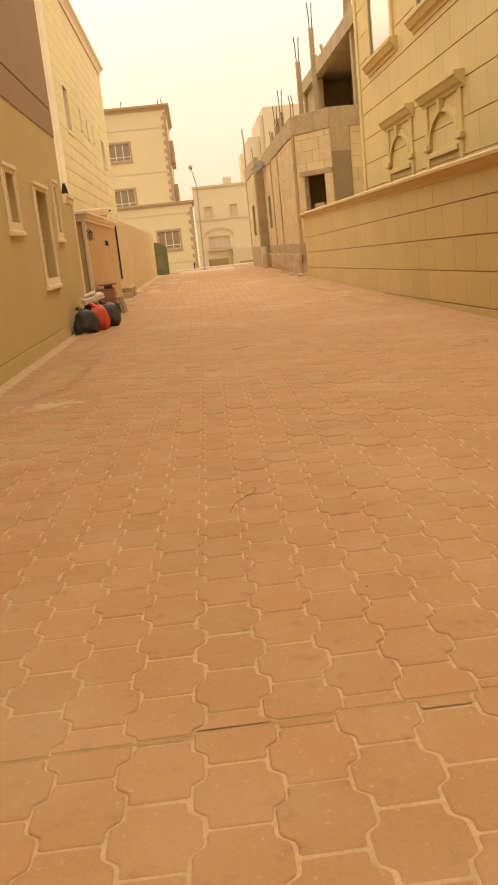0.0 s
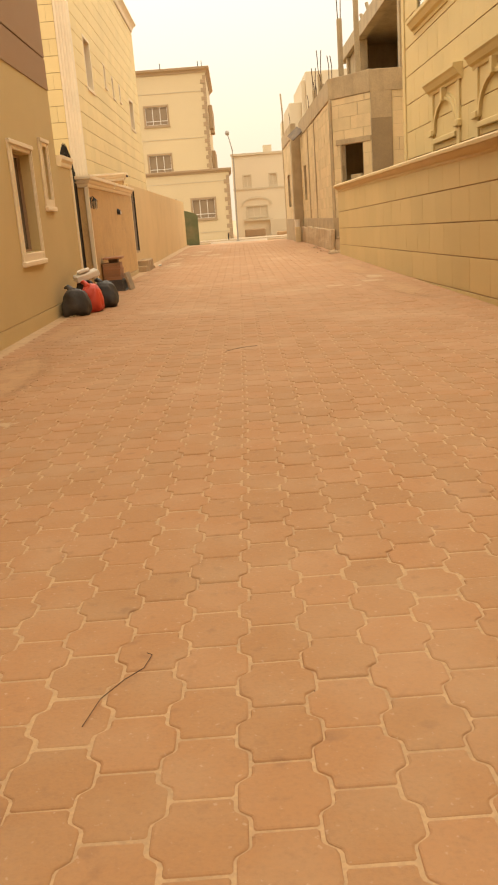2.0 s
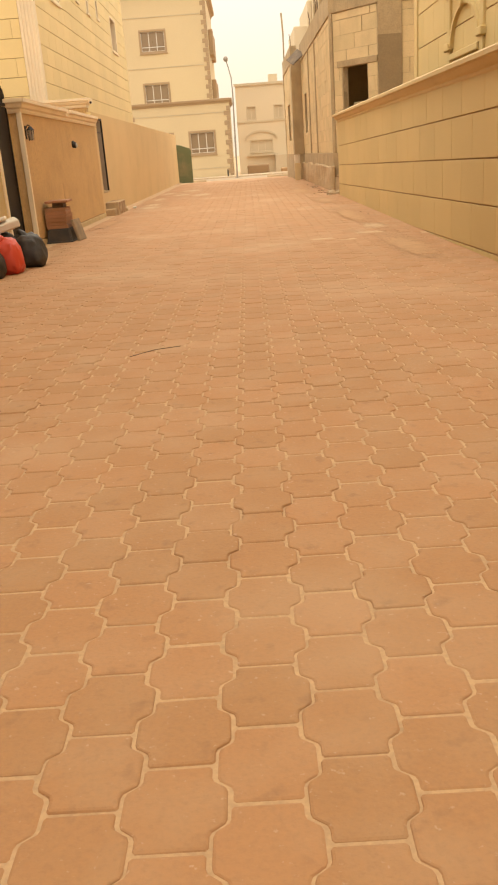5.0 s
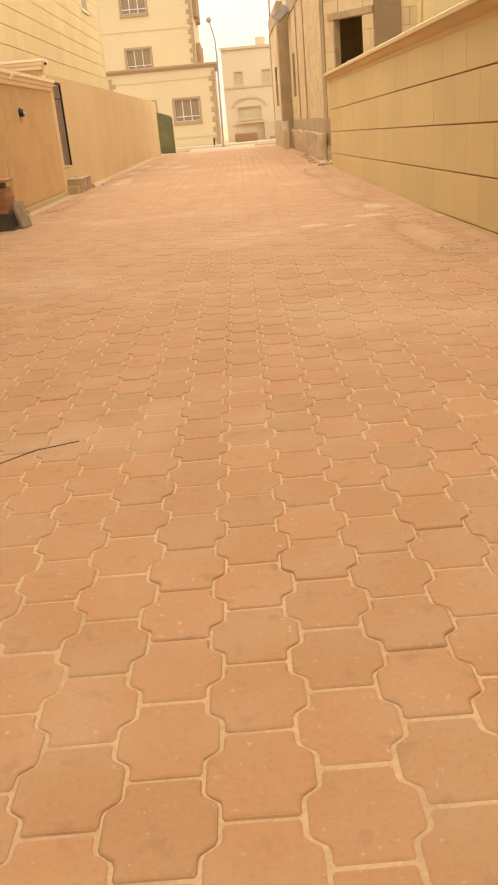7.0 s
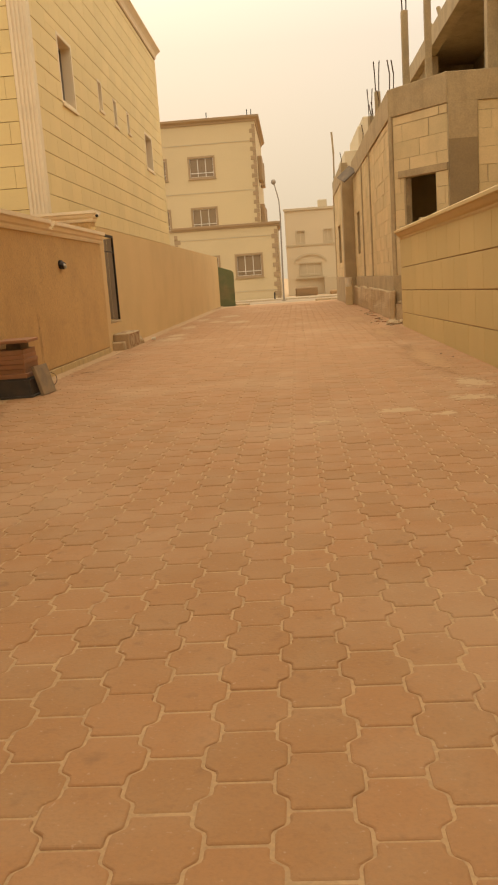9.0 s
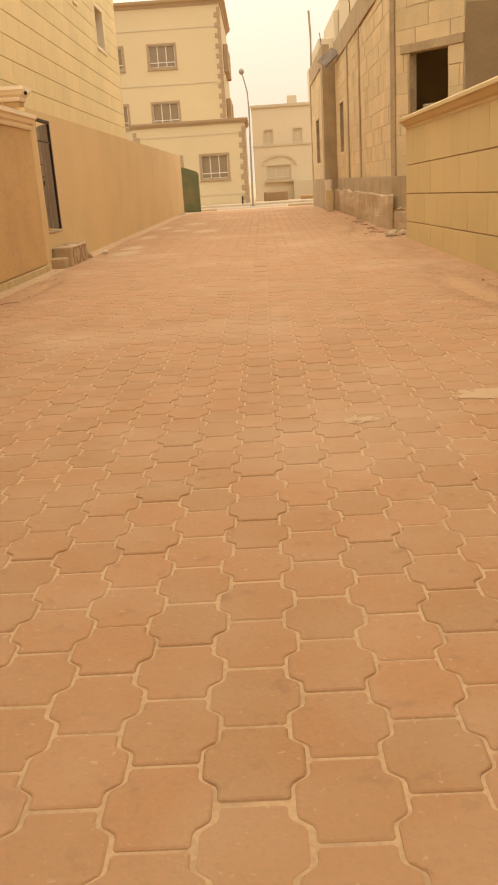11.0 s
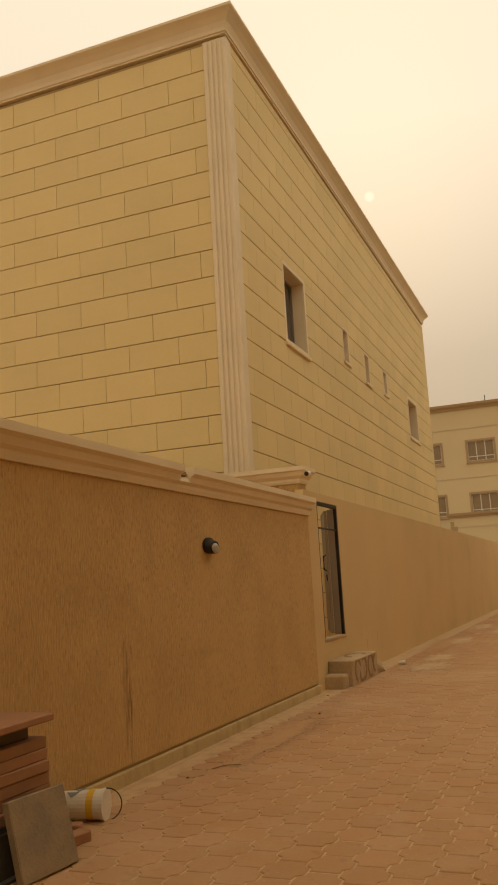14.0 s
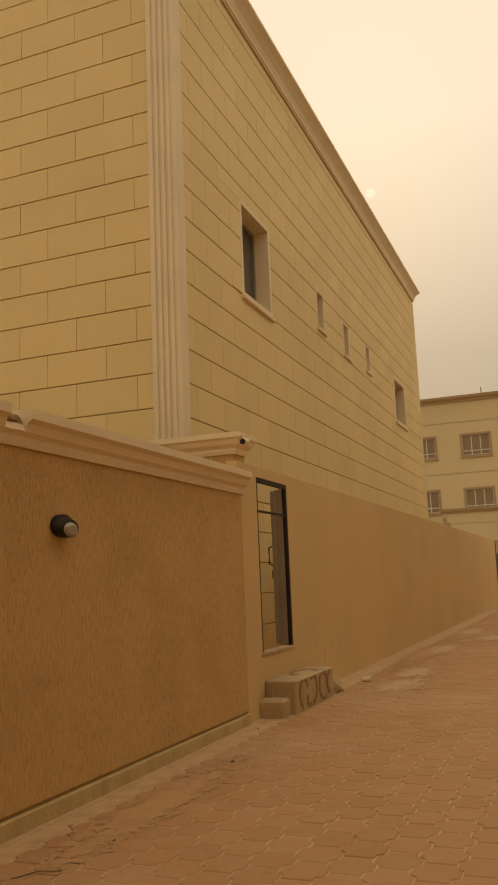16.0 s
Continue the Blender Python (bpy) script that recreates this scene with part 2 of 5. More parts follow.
def dust_film(mat, low, high, amount, scale=4.5):
    """Lets a thin film of dust fray out towards its rim."""
    nt, ln = mat.node_tree.nodes, mat.node_tree.links
    d_co = nt.new("ShaderNodeTexCoord")
    d_len = nt.new("ShaderNodeVectorMath")
    d_len.operation = "DISTANCE"
    d_len.inputs[1].default_value = (0.5, 0.5, 0.0)
    d_flat = nt.new("ShaderNodeVectorMath")
    d_flat.operation = "MULTIPLY"
    d_flat.inputs[1].default_value = (1, 1, 0)
    d_noise = nt.new("ShaderNodeTexNoise")
    d_noise.inputs["Scale"].default_value, d_noise.inputs["Detail"].default_value = scale, 10.0
    d_noise.inputs["Roughness"].default_value = 0.68
    d_geo = nt.new("ShaderNodeNewGeometry")
    d_sub = nt.new("ShaderNodeMath")
    d_sub.operation = "SUBTRACT"
    d_map = nt.new("ShaderNodeMapRange")
    d_map.inputs[1].default_value, d_map.inputs[2].default_value, d_map.inputs[4].default_value = low, high, amount
    d_tr, d_mix = nt.new("ShaderNodeBsdfTransparent"), nt.new("ShaderNodeMixShader")
    ln.new(d_co.outputs["Generated"], d_flat.inputs[0])
    ln.new(d_flat.outputs[0], d_len.inputs[0])
    ln.new(d_geo.outputs["Position"], d_noise.inputs["Vector"])
    ln.new(d_noise.outputs["Fac"], d_sub.inputs[0])
    ln.new(d_len.outputs["Value"], d_sub.inputs[1])
    ln.new(d_sub.outputs[0], d_map.inputs[0])
    ln.new(d_map.outputs[0], d_mix.inputs[0])
    ln.new(d_tr.outputs[0], d_mix.inputs[1])
    ln.new(nt["Principled BSDF"].outputs[0], d_mix.inputs[2])
    ln.new(d_mix.outputs[0], nt["Material Output"].inputs[0])


DRIFT = material("sand_drift", (0.49, 0.30, 0.16), 0.95, grain=60, grain_amt=0.2, stain=5, stain_amt=0.2, bump=0.3)
dust_film(PALE_DUST, 0.33, 0.345, 1.0, 9.0)
dust_film(DRIFT, 0.30, 0.315, 1.0, 12.0)
YELLOW = material("yellow_label", (0.72, 0.46, 0.06), 0.5, grain=40, grain_amt=0.05, bump=0.0)
BLUEGREY = material("blue_grey_label", (0.20, 0.25, 0.30), 0.5, grain=40, grain_amt=0.05, bump=0.0)
# near-black base colour that stands in for the shade of unlit rooms
SHADEINT = material("shaded_interior", (0.10, 0.075, 0.05), 0.95, grain=10, grain_amt=0.1, bump=0.1)
ROAD = material("dusty_asphalt", (0.34, 0.265, 0.19), 0.95, grain=20, grain_amt=0.1, stain=0.3, stain_amt=0.3, stain_color=(0.55, 0.42, 0.28), bump=0.2)
KERB = material("kerb_concrete", (0.55, 0.45, 0.33), 0.9, grain=20, grain_amt=0.1, bump=0.2)
TWIG = material("dry_twig", (0.10, 0.06, 0.035), 0.9, bump=0.1)

# far panes lightened in base colour to imitate contrast lost to haze
FARGLASS = material("hazed_far_glass", (0.27, 0.20, 0.13), 0.35, grain=5, grain_amt=0.05, bump=0.0)
GLASS = bpy.data.materials.new("dusty_dark_glass")
GLASS.use_nodes = True
_b = GLASS.node_tree.nodes["Principled BSDF"]
_b.inputs["Base Color"].default_value = (0.10, 0.085, 0.07, 1)
_b.inputs["Roughness"].default_value = 0.25
LAMPGLASS = bpy.data.materials.new("frosted_lamp_glass")
LAMPGLASS.use_nodes = True
_b = LAMPGLASS.node_tree.nodes["Principled BSDF"]
_b.inputs["Base Color"].default_value = (0.55, 0.47, 0.36, 1)
_b.inputs["Roughness"].default_value = 0.3
_b.inputs["Transmission Weight"].default_value = 0.4

# ---- building helpers ----


def part(name, bm, mat, parent=None, label="", smooth=False):
    me = bpy.data.meshes.new(name)
    bm.normal_update()
    bm.to_mesh(me)
    bm.free()
    me.materials.append(mat)
    if smooth:
        for p in me.polygons:
            p.use_smooth = True
    ob = new(name, me)
    if parent is not None:
        ob.parent = parent
    if label:
        ob["label"] = label
    return ob


def empty(name, at=(0, 0, 0)):
    ob = new(name)
    ob.location = at
    return ob


def mesh_part(name, verts, faces, mat, parent=None):
    me = bpy.data.meshes.new(name)
    me.from_pydata(verts, [], faces)
    me.update()
    me.materials.append(mat)
    ob = new(name, me)
    if parent is not None:
        ob.parent = parent
    return ob


def box(bm, x0, x1, y0, y1, z0, z1, bevel=0.0, m=None):
    r = bmesh.ops.create_cube(bm, size=1.0, matrix=Matrix.Translation(((x0 + x1) / 2, (y0 + y1) / 2, (z0 + z1) / 2)) @ Matrix.Diagonal((abs(x1 - x0), abs(y1 - y0), abs(z1 - z0), 1)))
    vs = r["verts"]
    if bevel:
        es = {e for v in vs for e in v.link_edges}
        b = bmesh.ops.bevel(bm, geom=list(es), offset=bevel, segments=1, affect="EDGES", clamp_overlap=True)
        vs = list({v for f in b["faces"] for v in f.verts})
    if m is not None:
        bmesh.ops.transform(bm, matrix=m, verts=vs)
    return vs


def boxes(*dims, bevel=0.0):
    bm = bmesh.new()
    for d in dims:
        box(bm, *d, bevel=bevel)
    return bm


def tube(bm, pts, radii, seg=10, cap=True):
    """A round bar through the points."""
    pts = [Vector(p) for p in pts]
    rings = []
    for i, p in enumerate(pts):
        d = (pts[min(i + 1, len(pts) - 1)] - pts[max(i - 1, 0)]).normalized()
        q = d.to_track_quat("Z", "Y")
        r = radii[i] if isinstance(radii, (list, tuple)) else radii
        rings.append([bm.verts.new(p + q @ Vector((r * math.cos(a), r * math.sin(a), 0))) for a in (2 * math.pi * k / seg for k in range(seg))])
    for a, b in zip(rings, rings[1:]):
        for k in range(seg):
            bm.faces.new((a[k], a[(k + 1) % seg], b[(k + 1) % seg], b[k]))
    if cap:
        bm.faces.new(list(reversed(rings[0])))
        bm.faces.new(rings[-1])
    return bm


def profile_bar(points, length, m):
    """A moulding: the outline (d, z) drawn along its length; d out from the wall. m sets the frame: x out, y along, z up."""
    bm = bmesh.new()
    rings = [[bm.verts.new((d, s, z)) for d, z in points] for s in (0.0, length)]
    n = len(points)
    for k in range(n):
        bm.faces.new((rings[0][k], rings[1][k], rings[1][(k + 1) % n], rings[0][(k + 1) % n]))
    bm.faces.new(list(reversed(rings[0])))
    bm.faces.new(rings[1])
    bmesh.ops.transform(bm, matrix=m, verts=bm.verts)
    bmesh.ops.recalc_face_normals(bm, faces=bm.faces)
    return bm


def holed_wall(u0, u1, z0, z1, thick, holes, m):
    """A wall in the plane (u, z), from d = -thick to 0, with openings (u0, u1, z0, z1) right through it. m: x out, y along u, z up."""
    us = sorted({u0, u1, *[h[i] for h in holes for i in (0, 1)]})
    zs = sorted({z0, z1, *[h[i] for h in holes for i in (2, 3)]})

    def solid(i, j):
        if not (0 <= i < len(us) - 1 and 0 <= j < len(zs) - 1):
            return False
        cu, cz = (us[i] + us[i + 1]) / 2, (zs[j] + zs[j + 1]) / 2
        return not any(h[0] < cu < h[1] and h[2] < cz < h[3] for h in holes)

    bm = bmesh.new()
    cache = {}

    def v(i, j, d):
        if (i, j, d) not in cache:
            cache[(i, j, d)] = bm.verts.new((-thick * d, us[i], zs[j]))
        return cache[(i, j, d)]

    for i in range(len(us) - 1):
        for j in range(len(zs) - 1):
            if not solid(i, j):
                continue
            bm.faces.new((v(i, j, 0), v(i + 1, j, 0), v(i + 1, j + 1, 0), v(i, j + 1, 0)))
            bm.faces.new((v(i, j + 1, 1), v(i + 1, j + 1, 1), v(i + 1, j, 1), v(i, j, 1)))
            for di, dj, a, b in ((-1, 0, (i, j), (i, j + 1)), (1, 0, (i + 1, j + 1), (i + 1, j)), (0, -1, (i + 1, j), (i, j)), (0, 1, (i, j + 1), (i + 1, j + 1))):
                if not solid(i + di, j + dj):
                    bm.faces.new((v(*a, 0), v(*b, 0), v(*b, 1), v(*a, 1)))
    bmesh.ops.transform(bm, matrix=m, verts=bm.verts)
    bmesh.ops.recalc_face_normals(bm, faces=bm.faces)
    return bm


def facing_x(x, sign=1):
    """Frame of a wall whose face lies at x and looks to +x (sign 1) or -x (-1); u runs along +y."""
    return Matrix(((sign, 0, 0, x), (0, 1, 0, 0), (0, 0, 1, 0), (0, 0, 0, 1)))


def facing_y(y):
    """Frame of a wall whose face lies at y and looks to -y; u runs along +x."""
    return Matrix(((0, 1, 0, 0), (-1, 0, 0, y), (0, 0, 1, 0), (0, 0, 0, 1)))


def cut_rect(r, holes):
    rects = [r]
    for h in holes:
        nxt = []
        for a, b, c, d in rects:
            if h[0] >= b or h[1] <= a or h[2] >= d or h[3] <= c:
                nxt.append((a, b, c, d))
                continue
            if c < h[2]:
                nxt.append((a, b, c, h[2]))
            if d > h[3]:
                nxt.append((a, b, h[3], d))
            lo, hi = max(c, h[2]), min(d, h[3])
            if a < h[0]:
                nxt.append((a, h[0], lo, hi))
            if b > h[1]:
                nxt.append((h[1], b, lo, hi))
        rects = nxt
    return rects


def slab_mesh(bw, bh, proud, cham):
    """One stone: a block bw by bh, its face proud of the wall and chamfered."""
    vs, fs = [], []
    for d, c in ((0.0, 0.0), (proud - cham, 0.0), (proud, cham)):
        vs += [(d, c, c), (d, bw - c, c), (d, bw - c, bh - c), (d, c, bh - c)]
    for k in (0, 4):
        for i in range(4):
            j = (i + 1) % 4
            fs.append((k + i, k + j, k + 4 + j, k + 4 + i))
    fs.append((8, 9, 10, 11))
    return vs, fs


def stones(parent, name, rects, mat, mat_field, m, proud=0.02, cham=0.004, limit=290, key=None, jitter=0.0):
    """Each rect one stone. The nearest are objects that share a mesh by size; the rest are joined."""
    rng = random.Random(5)
    rects = sorted(rects, key=key) if key else rects
    shared, vs_all, fs_all = {}, [], []
    for n, (a, b, c, d) in enumerate(rects):
        if b - a < 0.03 or d - c < 0.03:
            continue
        off = rng.uniform(-jitter, jitter)
        if n < limit:
            k = (round(b - a, 3), round(d - c, 3))
            if k not in shared:
                me = bpy.data.meshes.new(name)
                me.from_pydata(*(lambda s: (s[0], [], s[1]))(slab_mesh(*k, proud, cham)))
                me.update()
                me.materials.append(mat)
                shared[k] = me
            ob = new(name, shared[k])
            ob.parent = parent
            ob.matrix_local = m @ Matrix.Translation((off, a, c))
        else:
            vs, fs = slab_mesh(b - a, d - c, proud, cham)
            base = len(vs_all)
            vs_all += [tuple(m @ Vector((x + off, y + a, z + c))) for x, y, z in vs]
            fs_all += [tuple(base + i for i in f) for f in fs]
    if vs_all:
        ob = mesh_part(name + "_field", vs_all, fs_all, mat_field, parent)
        ob["kind"] = "stuff"


def bond(u0, u1, z0, z1, bw, bh, gap_u, gap_z, holes=(), shift=0.5, phase=0.0):
    """Rects of a running bond over a face, cut round its openings."""
    out, row, z = [], 0, z0
    while z < z1 - 0.03:
        top = min(z + bh, z1)
        u = u0 - bw + ((row * shift + phase) % 1.0) * bw
        while u < u1 - 0.02:
            a, b = max(u, u0), min(u + bw, u1)
            if b - a > 0.05:
                out += cut_rect((a + gap_u / 2, b - gap_u / 2, z + gap_z / 2, top - gap_z / 2), holes)
            u += bw
        z = top
        row += 1
    return out


def ground_z(y):
    return 0.0 if y < 52 else -0.0165 * (min(y, 128) - 52)


def swept(points, path):
    """A moulding swept along plan points. path: (x, y, ox, oy), the way out at each; points: (out, z)."""
    bm = bmesh.new()
    rings = [[bm.verts.new((x + ox * d, y + oy * d, z)) for d, z in points] for x, y, ox, oy in path]
    n = len(points)
    for a, b in zip(rings, rings[1:]):
        for k in range(n):
            bm.faces.new((a[k], b[k], b[(k + 1) % n], a[(k + 1) % n]))
    bm.faces.new(list(reversed(rings[0])))
    bm.faces.new(rings[-1])
    bmesh.ops.recalc_face_normals(bm, faces=bm.faces)
    return bm


def rock(bm, x, y, z, r, seed, flat=0.6):
    vs = bmesh.ops.create_icosphere(bm, subdivisions=2, radius=r)["verts"]
    for v in vs:
        n = noise.noise(v.co * (1.6 / r) + Vector((seed * 3.7, seed, 0)))
        v.co *= 1.0 + 0.45 * n
        v.co.z *= flat
        v.co += Vector((x, y, z + r * flat * 0.7))


def rough(bm, amount, scale, cuts=0):
    if cuts:
        bmesh.ops.subdivide_edges(bm, edges=[e for e in bm.edges if e.calc_length() > 0.5], cuts=cuts, use_grid_fill=True)
    for v in bm.verts:
        v.co += Vector((noise.noise(v.co * scale), noise.noise(v.co * scale + Vector((7, 0, 0))), noise.noise(v.co * scale + Vector((0, 9, 0))))) * amount
    return bm


def window_unit(name, parent, u0, u1, z0, z1, m, trim, deep=0.22, bars=1, border=0.09, sill=True, step=0.05, glass=GLASS, sash=ALU, rail=None, out=0.07, lining=None):
    """A window in an opening: moulded surround, sill, sash with mullions, panes set back in the reveal."""
    w = empty(name)
    w.parent = parent
    bm = bmesh.new()
    for a, b, c, d in ((u0 - border, u0, z0 - border, z1 + border), (u1, u1 + border, z0 - border, z1 + border), (u0, u1, z1, z1 + border), (u0, u1, z0 - border, z0)):
        box(bm, 0.0, step, a, b, c, d, bevel=0.008, m=m)
    part("frame", bm, trim, w)
    bm = bmesh.new()
    for a, b, c, d in ((u0, u0 + 0.012, z0, z1), (u1 - 0.012, u1, z0, z1), (u0 + 0.0125, u1 - 0.0125, z1 - 0.012, z1), (u0 + 0.0125, u1 - 0.0125, z0, z0 + 0.012)):
        box(bm, -deep + 0.051, 0.001, a, b, c, d, m=m)
    part("reveal", bm, lining or trim, w)
    bm = bmesh.new()
    t = 0.035
    for a, b, c, d in ((u0, u0 + 0.05, z0, z1), (u1 - 0.05, u1, z0, z1), (u0 + 0.05, u1 - 0.05, z1 - 0.05, z1), (u0 + 0.05, u1 - 0.05, z0, z0 + 0.05)):
        box(bm, -deep, -deep + 0.05, a, b, c, d, m=m)
    for k in range(1, bars + 1):
        u = u0 + (u1 - u0) * k / (bars + 1)
        box(bm, -deep, -deep + 0.045, u - t, u + t, z0 + 0.05, z1 - 0.05, m=m)
    if rail:
        zr = z0 + (z1 - z0) * rail
        box(bm, -deep, -deep + 0.048, u0 + 0.05, u1 - 0.05, zr - t, zr + t, m=m)
    part("sash", bm, sash, w)
    bm = bmesh.new()
    box(bm, -deep - 0.02, -deep + 0.01, u0, u1, z0, z1, m=m)
    part("pane", bm, glass, w)
    if sill:
        bm = bmesh.new()
        box(bm, -0.01, step + out, u0 - border - out * 0.7, u1 + border + out * 0.7, z0 - border - 0.07, z0 - border + 0.01, bevel=0.012, m=m)
        part("sill", bm, trim, w)
    return w


# ---- ground: one sheet, level along the lane, falling gently beyond it ----
ys = [-400, -40, 52, 60, 128, 1500]
verts = [(x, y, ground_z(y) + 0.0012) for y in ys for x in (-900, 900)]
ground = mesh_part("ground", verts, [(2 * k, 2 * k + 1, 2 * k + 3, 2 * k + 2) for k in range(len(ys) - 1)], SAND)
tagged(ground, "wind-blown tan sand under and around the lane", "ground", kind="structure")

bm = bmesh.new()
rv = [bm.verts.new((x, y, ground_z(y) + 0.008)) for y in (63.0, 79.0) for x in (-90, 90)]
bm.faces.new((rv[0], rv[1], rv[3], rv[2]))
tagged(part("road", bm, ROAD), "dust-covered grey asphalt cross street", "road", kind="structure")

for y0, lab in ((61.6, "pale concrete kerb at the lane's end"), (79.2, "pale concrete kerb before the far houses")):
    kerb = empty("kerb", (0, y0, ground_z(y0)))
    tagged(kerb, lab, "kerb", kind="structure")
    me = None
    for k in range(60):
        x = -30 + k * 1.0
        if y0 < 70 and -2.6 < x < 1.6:
            continue
        if me is None:
            bm = boxes((0.01, 0.99, -0.09, 0.09, -0.1, 0.13), bevel=0.02)
            ob = part("kerb_stone", bm, KERB, kerb)
            me = ob.data
        else:
            ob = new("kerb_stone", me)
            ob.parent = kerb
        ob.location = (x, 0, 0)
bm = boxes((-40, 40, 79.4, 86.2, ground_z(82) - 0.4, ground_z(82) + 0.10))
tagged(part("pavement_far", bm, KERB), "dusty concrete pavement before the far houses", "pavement", kind="structure")

# ---- first villa: beige plaster below, brown plaster above ----
XL = -3.45
villa_a = empty("villa", (-6, 5, 0))
tagged(villa_a, "beige plastered villa with brown upper storey and white window surrounds", "house")
inv = Matrix.Translation((6, -5, 0))
A_HOLES = [(13.72, 14.92, 1.18, 2.70), (15.82, 16.24, 2.02, 2.90), (11.42, 12.12, 2.08, 2.80)]
mA = inv @ facing_x(XL)
part("wall", holed_wall(-6.0, 17.1, 0.232, 3.95, 0.3, A_HOLES, mA), PLASTER, villa_a)
part("shadow_gap", holed_wall(-6.0, 17.1, 0.218, 0.2315, 0.25, [], inv @ facing_x(XL - 0.012)), JOINT, villa_a)
part("plinth", holed_wall(-6.0, 17.1, -0.05, 0.2175, 0.25, [], inv @ facing_x(XL + 0.012)), PLASTER, villa_a)
part("band", holed_wall(-6.0, 17.1, 3.952, 4.47, 0.3, [], inv @ facing_x(XL + 0.015)), BROWN, villa_a, "brown plaster band")
part("upper_wall", holed_wall(-6.0, 17.1, 4.50, 8.6, 0.3, [], inv @ facing_x(XL + 0.015)), BROWN, villa_a, "brown plaster upper storey")
bm = bmesh.new()
box(bm, -12, XL - 0.302, 16.8, 17.1, -0.05, 8.6, m=inv)
part("end_wall", bm, PLASTER, villa_a)
bm = bmesh.new()
box(bm, -12, XL + 0.3, -6, 17.3, 8.602, 8.85, m=inv)
part("roof", bm, BROWN, villa_a)
# added sheet behind the windows, room shade painted as its dark colour
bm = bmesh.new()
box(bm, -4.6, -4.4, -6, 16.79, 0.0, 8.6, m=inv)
part("inner_wall", bm, SHADEINT, villa_a)
for n, h in enumerate(A_HOLES):
    w = window_unit("window", villa_a, *h, mA, WHITE, deep=0.2, bars=1, border=0.13, step=0.03, out=0.03, sash=BROWN, lining=PLASTER)
    bm = bmesh.new()
    box(bm, 0.031, 0.06, h[0] - 0.14, h[1] + 0.14, h[3] + 0.06, h[3] + 0.13, bevel=0.01, m=mA)
    box(bm, 0.031, 0.048, h[0] - 0.045, h[0] - 0.015, h[2], h[3] + 0.055, m=mA)
    box(bm, 0.031, 0.048, h[1] + 0.015, h[1] + 0.045, h[2], h[3] + 0.055, m=mA)
    part("moulding", bm, WHITE, w)

# ---- gate pier of the first villa ----
pier = empty("gate_pier", (XL, 17.8, 0))
tagged(pier, "beige plastered gate pier with white moulded cap", "gate pier")
inv = Matrix.Translation((-XL, -17.8, 0))
bm = bmesh.new()
box(bm, XL - 0.3, XL, 17.102, 18.34, -0.05, 2.66, m=inv)
part("shaft", bm, PLASTER, pier)
bm = bmesh.new()
box(bm, XL - 0.05, XL + 0.03, 18.342, 18.44, 0.0, 2.66, bevel=0.01, m=inv)
part("edge_strip", bm, WHITE, pier, "white corner strip")
bm = swept([(-0.2, 2.662), (0.02, 2.662), (0.035, 2.70), (0.035, 2.74), (0.07, 2.79), (0.07, 2.86), (-0.2, 2.86)],
           [(XL, 17.40, 1, -1), (XL, 18.40, 1, 1), (XL - 0.3, 18.40, 0, 1)])
bmesh.ops.transform(bm, matrix=inv, verts=bm.verts)
part("cap", bm, WHITE, pier, "white moulded cap")

gate = empty("iron_gate", (XL - 0.22, 19.3, 0))
tagged(gate, "black wrought-iron gate with arched spiked top, closed", "gate")
inv = Matrix.Translation((-XL + 0.22, -19.3, 0))
for y0, y1 in ((18.46, 19.30), (19.33, 20.14)):
    bm = bmesh.new()
    box(bm, XL - 0.25, XL - 0.21, y0, y0 + 0.05, 0.08, 2.55, m=inv)
    box(bm, XL - 0.25, XL - 0.21, y1 - 0.05, y1, 0.08, 2.55, m=inv)
    for z in (0.12, 1.1, 2.5):
        box(bm, XL - 0.25, XL - 0.21, y0 + 0.051, y1 - 0.051, z, z + 0.05, m=inv)
    leaf = part("gate_leaf", bm, METAL, gate)
    bm = bmesh.new()
    box(bm, XL - 0.235, XL - 0.225, y0 + 0.051, y1 - 0.051, 0.18, 2.49, m=inv)
    part("sheet", bm, METAL, leaf)
    for k in range(6):
        y = y0 + 0.08 + k * (y1 - y0 - 0.16) / 5
        h = 2.6 + 0.55 * math.sin(math.pi * (y - 18.46) / 1.68)
        bm = bmesh.new()
        tube(bm, [inv @ Vector((XL - 0.23, y, 2.551)), inv @ Vector((XL - 0.23, y, h)), inv @ Vector((XL - 0.23, y, h + 0.12))], [0.018, 0.03, 0.003], 6)
        part("spike", bm, METAL, leaf)
    bm = bmesh.new()
    arc = [inv @ Vector((XL - 0.23, y, 2.56 + 0.5 * math.sin(math.pi * (y - 18.46) / 1.68))) for y in np.linspace(y0 + 0.03, y1 - 0.03, 8)]
    tube(bm, arc, 0.022, 6)
    part("arch_bar", bm, METAL, leaf)

# ---- scraped-plaster boundary wall with white cornice ----
fence = empty("wall_west", (XL, 24, 0))
tagged(fence, "scraped beige plaster boundary wall with white moulded cornice", "wall", kind="structure")
inv = Matrix.Translation((-XL, -24, 0))
bm = bmesh.new()
box(bm, XL - 0.42, XL, 20.2, 28.14, 0.135, 2.38, m=inv)
part("wall_body", bm, SCRAPED, fence)
bm = bmesh.new()
box(bm, XL - 0.42, XL - 0.012, 20.2, 28.14, 0.11, 0.134, m=inv)
part("shadow_gap", bm, JOINT, fence)
bm = bmesh.new()
box(bm, XL - 0.42, XL + 0.022, 20.19, 28.15, -0.05, 0.109, bevel=0.008, m=inv)
part("plinth", bm, PLINTH, fence)
bm = bmesh.new()
